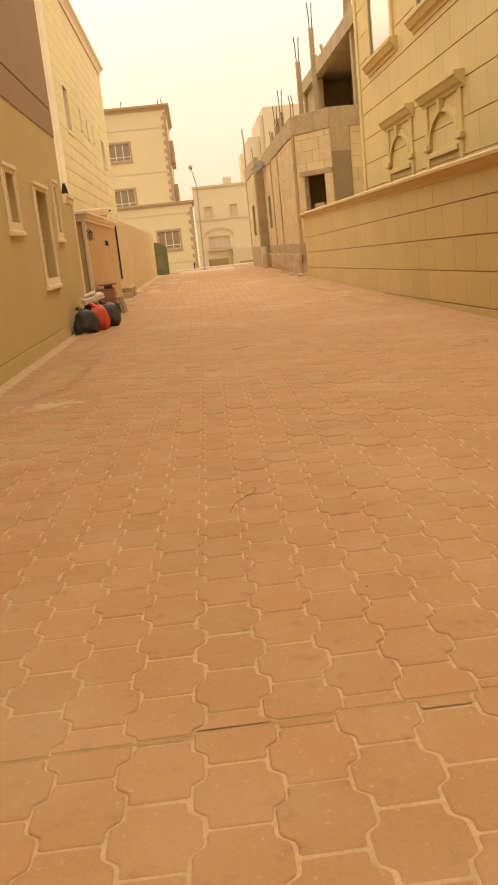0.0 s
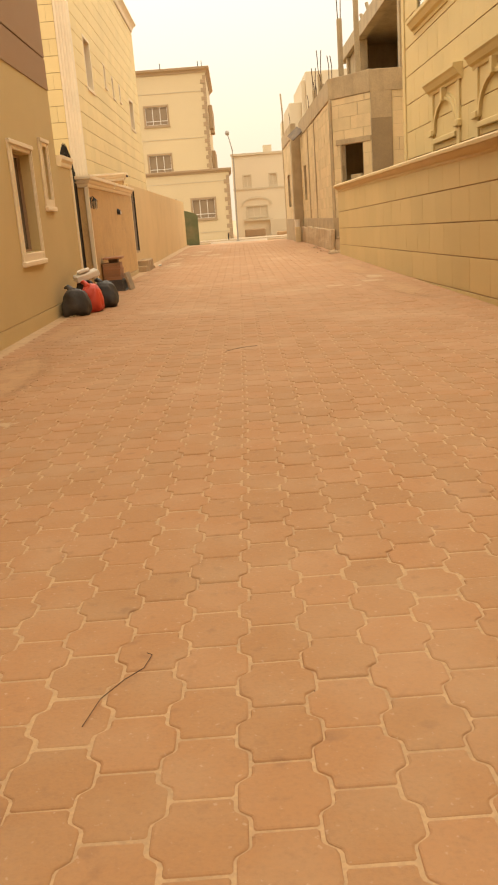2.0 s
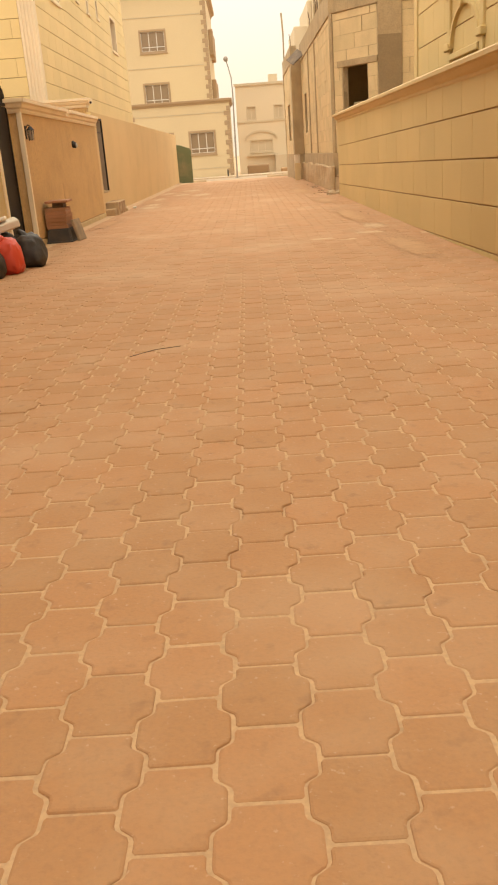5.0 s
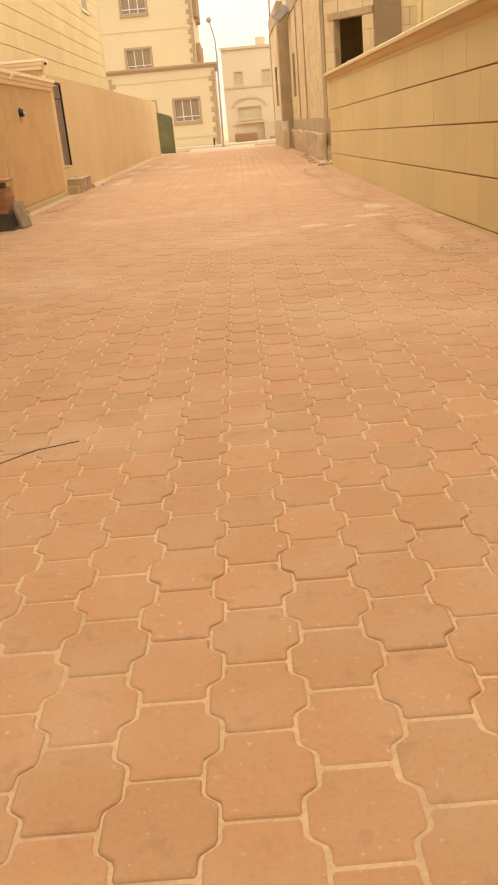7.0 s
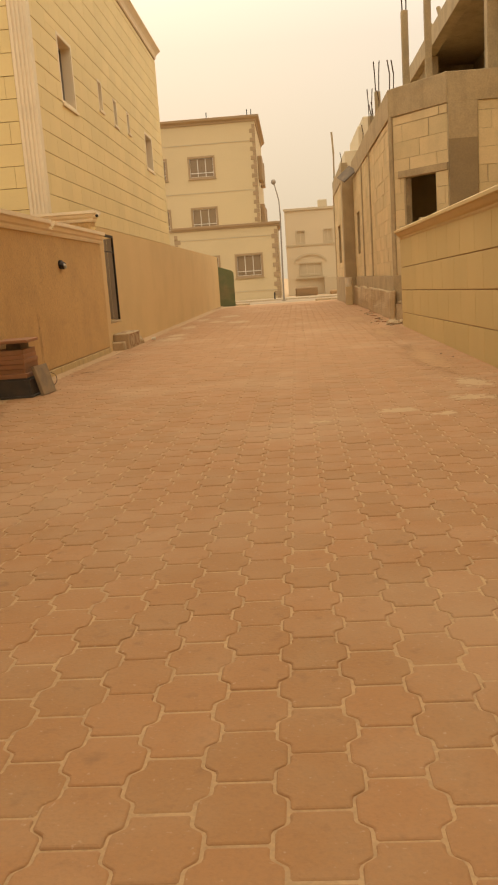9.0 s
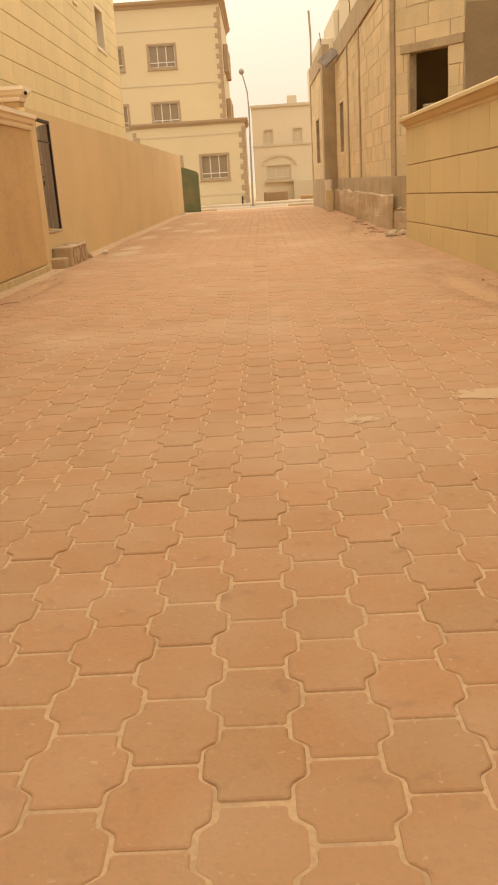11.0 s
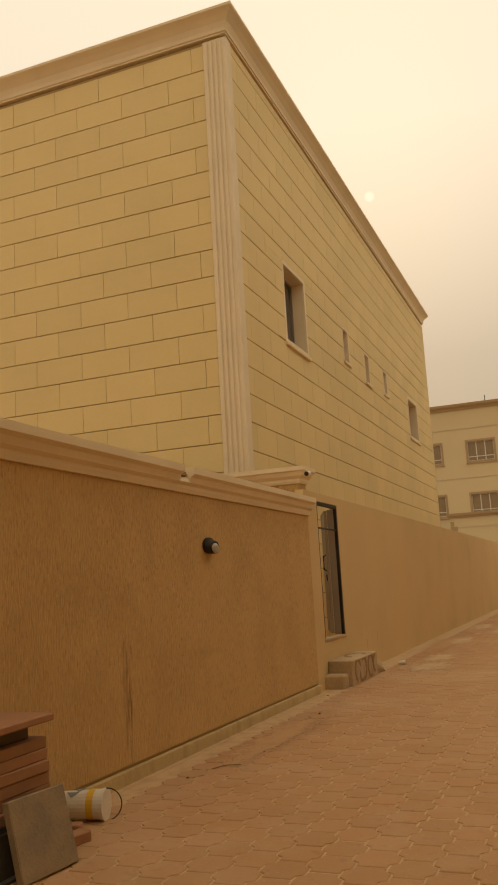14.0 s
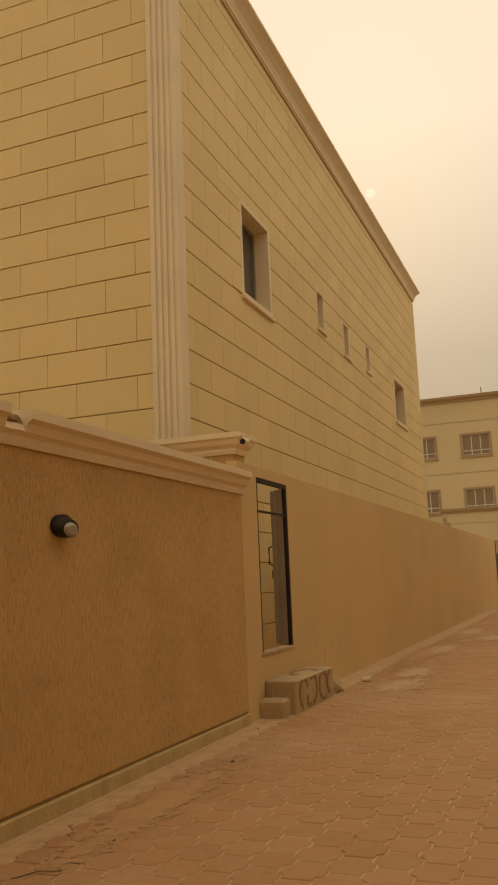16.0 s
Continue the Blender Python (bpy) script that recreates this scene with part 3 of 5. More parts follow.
box(bm, XL - 0.06, XL + 0.03, 20.12, 20.199, 0.0, 2.38, bevel=0.01, m=inv)
part("edge_strip", bm, WHITE, fence, "white corner strip")
rng = random.Random(3)
CORN = [(-0.2, 2.382), (0.02, 2.382), (0.035, 2.42), (0.035, 2.45), (0.07, 2.475), (0.085, 2.53), (0.125, 2.555), (0.125, 2.62), (-0.2, 2.63)]
bm = swept(CORN, [(XL - 0.42, 20.16, 0, -1), (XL, 20.16, 1, -1), (XL, 24.06, 1, 0), (XL, 24.061, 1, 0)])
bmesh.ops.transform(bm, matrix=inv, verts=bm.verts)
part("cornice", bm, WHITE, fence, "white moulded cornice")
bm = swept(CORN, [(XL, 24.27, 1, 0), (XL, 28.18, 1, 0)])
bmesh.ops.transform(bm, matrix=inv, verts=bm.verts)
part("cornice", bm, WHITE, fence, "white moulded cornice")
bm = swept([(-0.2, 2.382), (0.02, 2.382), (0.035, 2.42), (0.035, 2.45), (0.07, 2.475), (0.05, 2.52), (0.0, 2.55), (-0.2, 2.57)],
           [(XL, 24.062, 1, 0), (XL, 24.12, 0.9, 0), (XL, 24.19, 1.1, 0), (XL, 24.269, 1, 0)])
for v in bm.verts:
    v.co.z += 0.03 * noise.noise(v.co * 9) if v.co.z > 2.5 else 0
bmesh.ops.transform(bm, matrix=inv, verts=bm.verts)
part("broken_cornice", bm, WHITE, fence, "broken stretch of cornice with bare mortar")

# broken lumps of mortar on the cornice
for k, (y, r) in enumerate(((24.12, 0.035), (24.19, 0.05), (24.24, 0.03))):
    bm = bmesh.new()
    rock(bm, XL + 0.02, y, 2.535, r, k + 3)
    tagged(part("mortar_lump", bm, RUBBLE), "broken lump of mortar on the wall top", "rubble", "mortar lumps")

# bulkhead lamp
lamp = empty("wall_lamp", (XL, 24.76, 1.89))
tagged(lamp, "dark oval bulkhead lamp on the plaster wall", "wall lamp")


def oval(bm, d0, d1, ry, rz, seg=20, taper=1.0, tilt=0.0):
    rings = []
    for d, s in ((d0, 1.0), (d1, taper)):
        rings.append([bm.verts.new((d, ry * s * math.cos(a), rz * s * math.sin(a) + tilt * d)) for a in (2 * math.pi * k / seg for k in range(seg))])
    for k in range(seg):
        bm.faces.new((rings[0][k], rings[0][(k + 1) % seg], rings[1][(k + 1) % seg], rings[1][k]))
    bm.faces.new(list(reversed(rings[0])))
    bm.faces.new(rings[1])
    bmesh.ops.recalc_face_normals(bm, faces=bm.faces)


bm = bmesh.new()
oval(bm, 0.0, 0.03, 0.125, 0.08)
part("base", bm, METAL, lamp)
bm = bmesh.new()
oval(bm, 0.031, 0.085, 0.12, 0.076, taper=0.82, tilt=-0.25)
part("hood", bm, METAL, lamp)
bm = bmesh.new()
oval(bm, 0.0855, 0.105, 0.085, 0.05, taper=0.7, tilt=-0.35)
part("lens", bm, LAMPGLASS, lamp, "frosted glass lens")

# lantern
lantern = empty("wall_lantern", (XL, 20.4, 1.95))
lantern.scale = (0.78, 0.78, 0.85)
tagged(lantern, "black carriage lantern with glass panes on the wall", "wall lantern")
part("back_plate", boxes((0.0, 0.02, -0.05, 0.05, -0.02, 0.26), bevel=0.006), METAL, lantern)
bm = bmesh.new()
tube(bm, [(0.021, 0, 0.2), (0.07, 0, 0.27), (0.12, 0, 0.25)], 0.012, 8)
part("arm", bm, METAL, lantern)
bm = bmesh.new()
bmesh.ops.create_cone(bm, cap_ends=True, segments=6, radius1=0.10, radius2=0.02, depth=0.08, matrix=Matrix.Translation((0.12, 0, 0.2)))
part("roof", bm, METAL, lantern)
bm = bmesh.new()
bmesh.ops.create_cone(bm, cap_ends=True, segments=6, radius1=0.05, radius2=0.075, depth=0.2, matrix=Matrix.Translation((0.12, 0, 0.058)))
part("glass", bm, LAMPGLASS, lantern, "frosted glass body")
for k in range(6):
    a = math.pi * k / 3
    bm = bmesh.new()
    tube(bm, [(0.12 + 0.054 * math.cos(a), 0.054 * math.sin(a), -0.05), (0.12 + 0.08 * math.cos(a), 0.08 * math.sin(a), 0.159)], 0.007, 5)
    part("rib", bm, METAL, lantern)

# ---- return wall with cornice beyond the boundary wall ----
ret = empty("wall_return", (-5, 28.7, 0))
tagged(ret, "beige plaster return wall with white moulded cornice", "wall", kind="structure")
inv = Matrix.Translation((5, -28.7, 0))
bm = bmesh.new()
box(bm, -9.0, XL - 0.24, 28.58, 28.88, -0.05, 2.90, m=inv)
part("wall_body", bm, SCRAPED, ret)
bm = swept([(-0.1, 2.902), (0.02, 2.902), (0.035, 2.94), (0.035, 2.97), (0.08, 3.01), (0.10, 3.06), (0.13, 3.08), (0.13, 3.14), (-0.1, 3.14)],
           [(-9.0, 28.58, 0, -1), (XL - 0.24, 28.58, 1, -1), (XL - 0.24, 28.88, 1, 1), (-9.0, 28.88, 0, 1)])
bmesh.ops.transform(bm, matrix=inv, verts=bm.verts)
part("cornice", bm, WHITE, ret, "white moulded cornice")

cctv = empty("security_camera", (XL - 0.11, 28.5, 3.02))
tagged(cctv, "small dark security camera with white shell at the cornice end", "camera")
bm = bmesh.new()
tube(bm, [(0.005, 0.0, 0.08), (0.03, -0.01, 0.03)], 0.012, 6)
part("bracket", bm, WHITE, cctv)
bm = bmesh.new()
tube(bm, [(0.04, 0.05, 0.005), (0.04, -0.07, -0.01)], 0.038, 12)
part("shell", bm, WHITE, cctv)
bm = bmesh.new()
tube(bm, [(0.04, -0.0701, -0.01), (0.04, -0.09, -0.013)], [0.034, 0.03], 12)
part("lens", bm, METAL, cctv)

# ---- plain wall with door ----
XD = -3.50
dwall = empty("wall_doorway", (XD, 43, 0))
tagged(dwall, "plain grey-beige plastered boundary wall with doorway", "wall", kind="structure")
inv = Matrix.Translation((-XD, -43, 0))
DH = (28.74, 29.82, 0.66, 2.64)
part("wall_body", holed_wall(28.152, 57.6, -0.25, 2.76, 0.12, [DH], inv @ facing_x(XD)), GREYPLASTER, dwall)
bm = bmesh.new()
box(bm, XD + 0.001, XD + 0.03, 28.154, 28.50, -0.05, 2.60, bevel=0.006, m=inv)
part("pilaster", bm, GREYPLASTER, dwall)
bm = bmesh.new()
box(bm, XD - 0.12, XD + 0.012, DH[0] - 0.02, DH[1] + 0.02, DH[2] - 0.045, DH[2] + 0.004, bevel=0.008, m=inv)
rough(bm, 0.008, 7.0, 6)
part("threshold", bm, STEPMAT, dwall)

door = empty("door_1", (XD - 0.02, DH[1], DH[2]))
tagged(door, "dark steel door standing wide open in its frame", "door", kind="structure")
DW = DH[1] - DH[0]
bm = boxes((-0.03, 0.015, -DW, -DW + 0.05, 0.006, 1.978), (-0.03, 0.015, -0.05, -0.002, 0.006, 1.978), (-0.03, 0.015, -DW + 0.051, -0.051, 1.925, 1.978), bevel=0.004)
part("door_frame", bm, METAL, door)
part("jamb_lining", boxes((-0.135, -0.031, -0.055, -0.003, 0.01, 1.92), bevel=0.004), DOORGREY, door, "grey steel jamb lining")
bm = boxes((-0.95, 0.0, -0.045, 0.0, 0.02, 1.91), bevel=0.004)
leaf = part("door_leaf", bm, DOORGREY, door, "grey steel sheet leaf")
leaf.matrix_local = Matrix.Translation((-0.138, -0.05, 0)) @ pose(0, 0, 0, 0, 0, -70)
bm = bmesh.new()
tube(bm, [(-0.12, -0.045, 0.98), (-0.12, -0.09, 1.0), (-0.12, -0.09, 1.2), (-0.12, -0.045, 1.22)], 0.012, 6)
part("pull_handle", bm, METAL, leaf)
part("lock", boxes((-0.16, -0.09, -0.06, -0.0455, 0.82, 0.92), bevel=0.004), METAL, leaf)
for z in (0.28, 1.65):
    part("hinge", boxes((-0.115, -0.085, -0.05, -0.031, z, z + 0.12), bevel=0.004), METAL, door)
part("transom", boxes((-0.02, 0.005, -DW + 0.051, -0.051, 1.58, 1.605), bevel=0.003), METAL, door)

steps = empty("door_steps", (XD + 0.16, 29.5, 0))
tagged(steps, "two cement steps with ochre painted swirls below the door", "steps")
bm = boxes((-0.158, 0.20, -0.74, 0.74, -0.03, 0.36), bevel=0.015)
top_step = part("upper_step", bm, STEPMAT, steps)
part("lower_step", boxes((-0.158, 0.14, -1.0, -0.742, -0.03, 0.19), bevel=0.025), STEPMAT, steps, "worn grey cement step")
for k, (y, z, r, a0, a1) in enumerate(((-0.46, 0.20, 0.15, 0.3, 4.4), (-0.12, 0.20, 0.15, -1.8, 2.2), (0.30, 0.19, 0.16, 0.2, 5.2), (-0.26, 0.11, 0.08, 2.5, 5.5), (0.58, 0.20, 0.12, 1.6, 4.6))):
    bm = bmesh.new()
    prev = None
    for a in np.linspace(a0, a1, 16):
        q = [bm.verts.new((0.206, y + (r + w) * math.cos(a), max(0.02, min(0.34, z + (r + w) * math.sin(a))))) for w in (-0.028, 0.028)]
        if prev:
            bm.faces.new((prev[0], prev[1], q[1], q[0]))
        prev = q
    bm.normal_update()
    bmesh.ops.solidify(bm, geom=bm.faces[:], thickness=0.003)
    part("painted_swirl", bm, STEPPAINT, top_step)
bm = bmesh.new()
prev = None
for a in np.linspace(0.3, 5.0, 18):
    q = [bm.verts.new((0.02 + (0.12 + w) * math.cos(a), 0.1 + (0.3 + w) * math.sin(a), 0.366)) for w in (-0.03, 0.03)]
    if prev:
        bm.faces.new((prev[0], prev[1], q[1], q[0]))
    prev = q
bm.normal_update()
bmesh.ops.solidify(bm, geom=bm.faces[:], thickness=0.003)
part("painted_swirl", bm, STEPPAINT, top_step)

for x, y, r, s, lab in ((-3.3, 30.55, 0.17, 1, "grey broken stone beside the door steps"), (-3.2, 30.66, 0.08, 2, "small broken stone beside the wall")):
    bm = bmesh.new()
    rock(bm, x, y, -0.02, r, s, 0.75)
    tagged(part("stone", bm, STEPMAT), lab, "stone", "stones by the steps")
cup = empty("paper_cup", (-3.05, 31.6, 0.035))
tagged(cup, "crushed white paper cup lying on the paving", "cup")
bm = bmesh.new()
tube(bm, [(-0.05, 0, 0.0), (0.05, 0.02, 0.004)], [0.028, 0.04], 12)
part("cup_body", bm, WHITEBAG, cup)
bm = bmesh.new()
tube(bm, [(0.0505, 0.02, 0.004), (0.056, 0.021, 0.004)], [0.043, 0.043], 12)
part("rim", bm, WHITEBAG, cup)

# green gate leaf at the far end of the wall
gg = empty("green_gate", (XD, 57.8, ground_z(57.8)))
tagged(gg, "green sheet-steel gate leaf standing open at the wall's end", "gate")
bm = bmesh.new()
outl = [(-0.30, 0.05), (0.85, 0.05), (0.85, 1.95), (0.75, 2.06), (0.2, 2.26), (-0.30, 2.38)]
f0 = [bm.verts.new((x, 0.0, z)) for x, z in outl]
f1 = [bm.verts.new((x, 0.05, z)) for x, z in outl]
bm.faces.new(f0)
bm.faces.new(list(reversed(f1)))
for k in range(len(outl)):
    j = (k + 1) % len(outl)
    bm.faces.new((f0[k], f1[k], f1[j], f0[j]))
bmesh.ops.recalc_face_normals(bm, faces=bm.faces)
leaf = part("gate_leaf", bm, GREEN, gg)
for x in (-0.26, 0.28, 0.8):
    part("stile", boxes((x - 0.025, x + 0.025, -0.02, -0.001, 0.08, 1.8)), GREEN, leaf)
for z in (0.12, 1.0, 1.75):
    part("crossbar", boxes((-0.23, 0.77, -0.018, -0.0015, z, z + 0.05)), GREEN, leaf)
bm = bmesh.new()
tube(bm, [(-0.12, 0.2, -0.05), (-0.12, 0.2, 2.5), (-0.12, 0.2, 2.62)], [0.08, 0.08, 0.05], 8)
part("gate_post", bm, GREEN, gg)

# ---- second villa: cream stone cladding ----
XH, YH, YE, ZT = -5.10, 30.14, 50.45, 11.59
villa_b = empty("villa", (-10, 40, 0))
tagged(villa_b, "three-storey villa clad in cream stone courses with white corner pilaster", "house")
inv = Matrix.Translation((10, -40, 0))
B_HOLES = [(32.72, 34.05, 6.41, 8.02), (37.26, 37.73, 7.06, 7.87), (39.52, 39.97, 6.97, 7.74), (41.88, 42.29, 7.1, 7.76), (45.69, 47.27, 6.32, 7.63)]
mB = inv @ facing_x(XH)
mBf = inv @ facing_y(YH)
side = part("wall", holed_wall(YH, YE, -0.3, ZT, 0.35, B_HOLES, mB), JOINT, villa_b)
front = part("wall", holed_wall(-22.0, XH - 0.352, -0.3, ZT, 0.35, [], mBf), JOINT, villa_b)
bm = bmesh.new()
box(bm, -22, XH - 0.25, YH + 0.36, YE - 0.25, ZT - 0.3, ZT - 0.002, m=inv)
part("roof", bm, FARTRIM, villa_b)
# another added sheet, coloured dark in place of shade indoors
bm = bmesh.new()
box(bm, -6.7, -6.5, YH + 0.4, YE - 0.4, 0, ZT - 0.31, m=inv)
part("inner_wall", bm, SHADEINT, villa_b)
bm = bmesh.new()
box(bm, -22, XH - 0.352, YE - 0.35, YE, -0.3, ZT, m=inv)
part("back_wall", bm, PANEL, villa_b)
COV = [(-0.2, ZT + 0.06), (0.04, ZT + 0.06), (0.04, ZT + 0.10), (0.06, ZT + 0.10), (0.07, ZT + 0.17), (0.11, ZT + 0.27), (0.18, ZT + 0.36), (0.23, ZT + 0.41), (0.265, ZT + 0.44), (0.27, ZT + 0.49), (-0.2, ZT + 0.52)]
bm = swept(COV, [(-22, YH, 0, -1), (XH, YH, 1, -1), (XH, YE, 1, 1), (-22, YE, 0, 1)])
bmesh.ops.transform(bm, matrix=inv, verts=bm.verts)
part("cornice", bm, WHITE, villa_b, "coved pale roof cornice")
# fluted pilaster that wraps the corner
for mm, u0, u1 in ((mB, YH - 0.045, YH + 0.20), (mBf, XH - 0.42, XH)):
    bm = bmesh.new()
    box(bm, 0.0, 0.045, u0, u1, -0.2, ZT - 0.02, m=mm)
    pil = part("pilaster", bm, WHITE, villa_b, "white fluted corner pilaster")
    if mm is mBf:
        for k in range(4):
            a = u0 + 0.04 + k * 0.095
            bm = bmesh.new()
            box(bm, 0.0452, 0.068, a, a + 0.058, 0.0, ZT - 0.06, bevel=0.012, m=mm)
            part("flute", bm, WHITE, pil)
for h in B_HOLES:
    big = h[1] - h[0] > 1
    w = window_unit("window", villa_b, *h, mB, WHITE, deep=0.30, bars=1 if big else 0, border=0.09 if big else 0.06, step=0.028, out=0.05, sash=DOORGREY)
BW, BH = 1.02, 0.5075
side_rects = bond(YH + 0.21, YE, -0.2775, ZT - 0.005, BW, BH, 0.006, 0.017, [(h[0] - 0.06, h[1] + 0.06, h[2] - 0.06, h[3] + 0.06) for h in B_HOLES], phase=0.3)
front_rects = bond(-22.0, XH - 0.43, -0.134, ZT - 0.005, BW, BH, 0.006, 0.017, [], phase=0.902)

# ---- right: tan stone boundary wall with moulded coping ----
XR, YR = 3.40, 30.6
rwall = empty("wall_east", (XR, 12, 0))
tagged(rwall, "boundary wall clad in large tan stone blocks with moulded coping", "wall", kind="structure")
inv = Matrix.Translation((-XR, -12, 0))
bm = bmesh.new()
box(bm, XR + 0.015, XR + 0.3, -6.0, YR - 0.015, -0.05, 2.08, m=inv)
part("wall_core", bm, JOINT, rwall)
bm = swept([(-0.32, 2.081), (0.0, 2.081), (0.02, 2.11), (0.02, 2.14), (0.06, 2.17), (0.10, 2.23), (0.14, 2.25), (0.14, 2.30), (0.08, 2.335), (-0.4, 2.34)],
           [(XR, -6.0, -1, 0), (XR, YR, -1, 1), (XR + 0.3, YR, 1, 1)])
bmesh.ops.transform(bm, matrix=inv, verts=bm.verts)
part("coping", bm, TANTRIM, rwall, "tan moulded coping")
mR = inv @ facing_x(XR + 0.015, -1)
FALL = 0.0165
mRf = mR @ Matrix.Translation((0, 14.4, 0.07)) @ Matrix.Rotation(-FALL, 4, "X")
east_rects = []
for a, b, c, d in bond(-20.6, 16.25, -0.54, 2.7, 1.09, 0.54, 0.010, 0.018, [], shift=0.5, phase=0.03):
    # courses run out under the coping and into the ground
    limit = 2.093 - 0.07 + FALL * (a + b) / 2
    if c > 2.1 or limit - c < 0.0:
        continue
    d = limit if d > 2.1 or limit - d < 0.07 else d
    if d - c > 0.06 and d > -0.12 + FALL * (a + b) / 2:
        east_rects.append((a, b, c, d))
mRe = inv @ Matrix(((0, 1, 0, 0), (1, 0, 0, YR - 0.015), (0, 0, 1, 0), (0, 0, 0, 1)))

# ---- right: villa behind the boundary wall ----
XV, YV = 4.85, 26.0
villa_c = empty("villa", (9, 12, 0))
tagged(villa_c, "villa clad in cream stone with arched window surrounds", "house")
inv = Matrix.Translation((-9, -12, 0))
C_HOLES = [(19.95, 22.45, 2.3, 3.5), (16.1, 18.6, 2.3, 3.5)]
mC = inv @ facing_x(XV, -1)
cwall = part("wall", holed_wall(-6, YV, -0.1, 11.5, 0.3, [], mC), JOINT, villa_c)
bm = bmesh.new()
box(bm, XV + 0.302, 20, YV - 0.3, YV, -0.1, 11.5, m=inv)
part("end_wall", bm, CSTONE, villa_c)
bm = bmesh.new()
box(bm, XV - 0.4, 20, -6, YV + 0.4, 11.502, 12.1, bevel=0.1, m=inv)
part("roof", bm, TANTRIM, villa_c)
bm = bmesh.new()
box(bm, 0.0, 0.05, YV - 0.32, YV + 0.03, -0.05, 11.45, bevel=0.01, m=mC)
part("pilaster", bm, CSTONE, villa_c)
for h in C_HOLES:
    w = empty("window_surround")
    w.parent = villa_c
    w["label"] = "cream moulded blind arch under a straight hood"
    u0, u1 = h[0], h[1]
    uc, r = (u0 + u1) / 2, (u1 - u0) / 2 - 0.28
    bm = profile_bar([(0.0, 4.0), (0.06, 4.0), (0.08, 4.06), (0.14, 4.10), (0.2, 4.2), (0.24, 4.24), (0.24, 4.31), (0.0, 4.33)], u1 - u0 + 0.5, mC @ Matrix.Translation((0, u0 - 0.25, 0)))
    part("hood", bm, CSTONE, w)
    for a, b in ((u0 - 0.08, u0 + 0.14), (u1 - 0.14, u1 + 0.08)):
        bm = bmesh.new()
        box(bm, 0.0, 0.07, a, b, 2.0, 3.998, bevel=0.012, m=mC)
        part("jamb", bm, CSTONE, w)
        bm = bmesh.new()
        box(bm, 0.0, 0.13, a - 0.06, b + 0.06, 3.05, 3.2, bevel=0.02, m=mC)
        part("impost", bm, CSTONE, w)
    bm = bmesh.new()
    ring = []
    for a in np.linspace(0, math.pi, 19):
        ring.append([bm.verts.new(mC @ Vector((d, uc + (r + s) * math.cos(a), 3.08 + (r + s) * 0.68 * math.sin(a)))) for s, d in ((0.0, 0.02), (0.0, 0.09), (0.10, 0.09), (0.12, 0.05), (0.20, 0.05), (0.22, 0.02))])
    for p, q in zip(ring, ring[1:]):
        for k in range(5):
            bm.faces.new((p[k], q[k], q[k + 1], p[k + 1]))
    bmesh.ops.recalc_face_normals(bm, faces=bm.faces)
    part("arch", bm, CSTONE, w)
    bm = bmesh.new()
    box(bm, 0.0, 0.15, uc - 0.08, uc + 0.08, 3.08 + r * 0.68 - 0.02, 4.02, bevel=0.015, m=mC)
    part("keystone", bm, CSTONE, w)
    bm = bmesh.new()
    box(bm, 0.0, 0.10, u0 + 0.2, u1 - 0.2, 2.86, 2.98, bevel=0.015, m=mC)
    part("sill", bm, CSTONE, w)
for u0, u1 in ((20.9, 24.4), (16.2, 19.4)):
    w = empty("upper_window")
    w.parent = villa_c
    bm = profile_bar([(0.0, 5.75), (0.05, 5.75), (0.07, 5.82), (0.14, 5.86), (0.2, 5.96), (0.24, 6.0), (0.24, 6.08), (0.0, 6.1)], u1 - u0, mC @ Matrix.Translation((0, u0, 0)))
    part("sill", bm, CSTONE, w)
    for a, b in ((u0 + 0.3, u0 + 0.55), (u1 - 0.55, u1 - 0.3)):
        bm = bmesh.new()
        box(bm, 0.0, 0.08, a, b, 6.101, 8.4, bevel=0.012, m=mC)
        part("jamb", bm, CSTONE, w)
    bm = bmesh.new()
    box(bm, 0.0, 0.03, u0 + 0.551, u1 - 0.551, 6.101, 8.4, m=mC)
    part("pane", bm, GLASS, w)
c_rects = bond(-6, YV - 0.33, 1.28, 9.5, 1.05, 0.72, 0.010, 0.022, [], phase=0.1)

# ---- right: concrete-frame house under construction ----
XC, YC, YCE = 3.57, 33.6, 48.0
XD2, YF2, XE2, YE2 = 4.85, 32.0, 3.12, 56.2          # canted corner, street front, projecting end bay
shell = empty("unfinished_house", (8, 45, 0))
tagged(shell, "unfinished house of raw concrete frame and pale block infill", "house")
inv = Matrix.Translation((-8, -45, 0))
mCs = inv @ facing_x(XC + 0.03, -1)
mCe = inv @ facing_x(XE2 + 0.03, -1)
mCf = inv @ facing_y(YF2 + 0.03)
CL = math.hypot(XD2 - XC, YC - YF2)
ex, ey = (XD2 - XC) / CL, (YF2 - YC) / CL
mCh = inv @ Matrix(((ey, ex, 0, XC - 0.03 * ey), (-ex, ey, 0, YC + 0.03 * ex), (0, 0, 1, 0), (0, 0, 0, 1)))
PL, BB, BT = 1.22, 5.42, 6.15
S_HOLES = [(45.0, 46.4, 2.15, 3.85)]
E_HOLES = [(51.0, 53.0, 1.9, 3.7)]
H_HOLES = [(0.54, 1.60, 1.95, 3.80)]


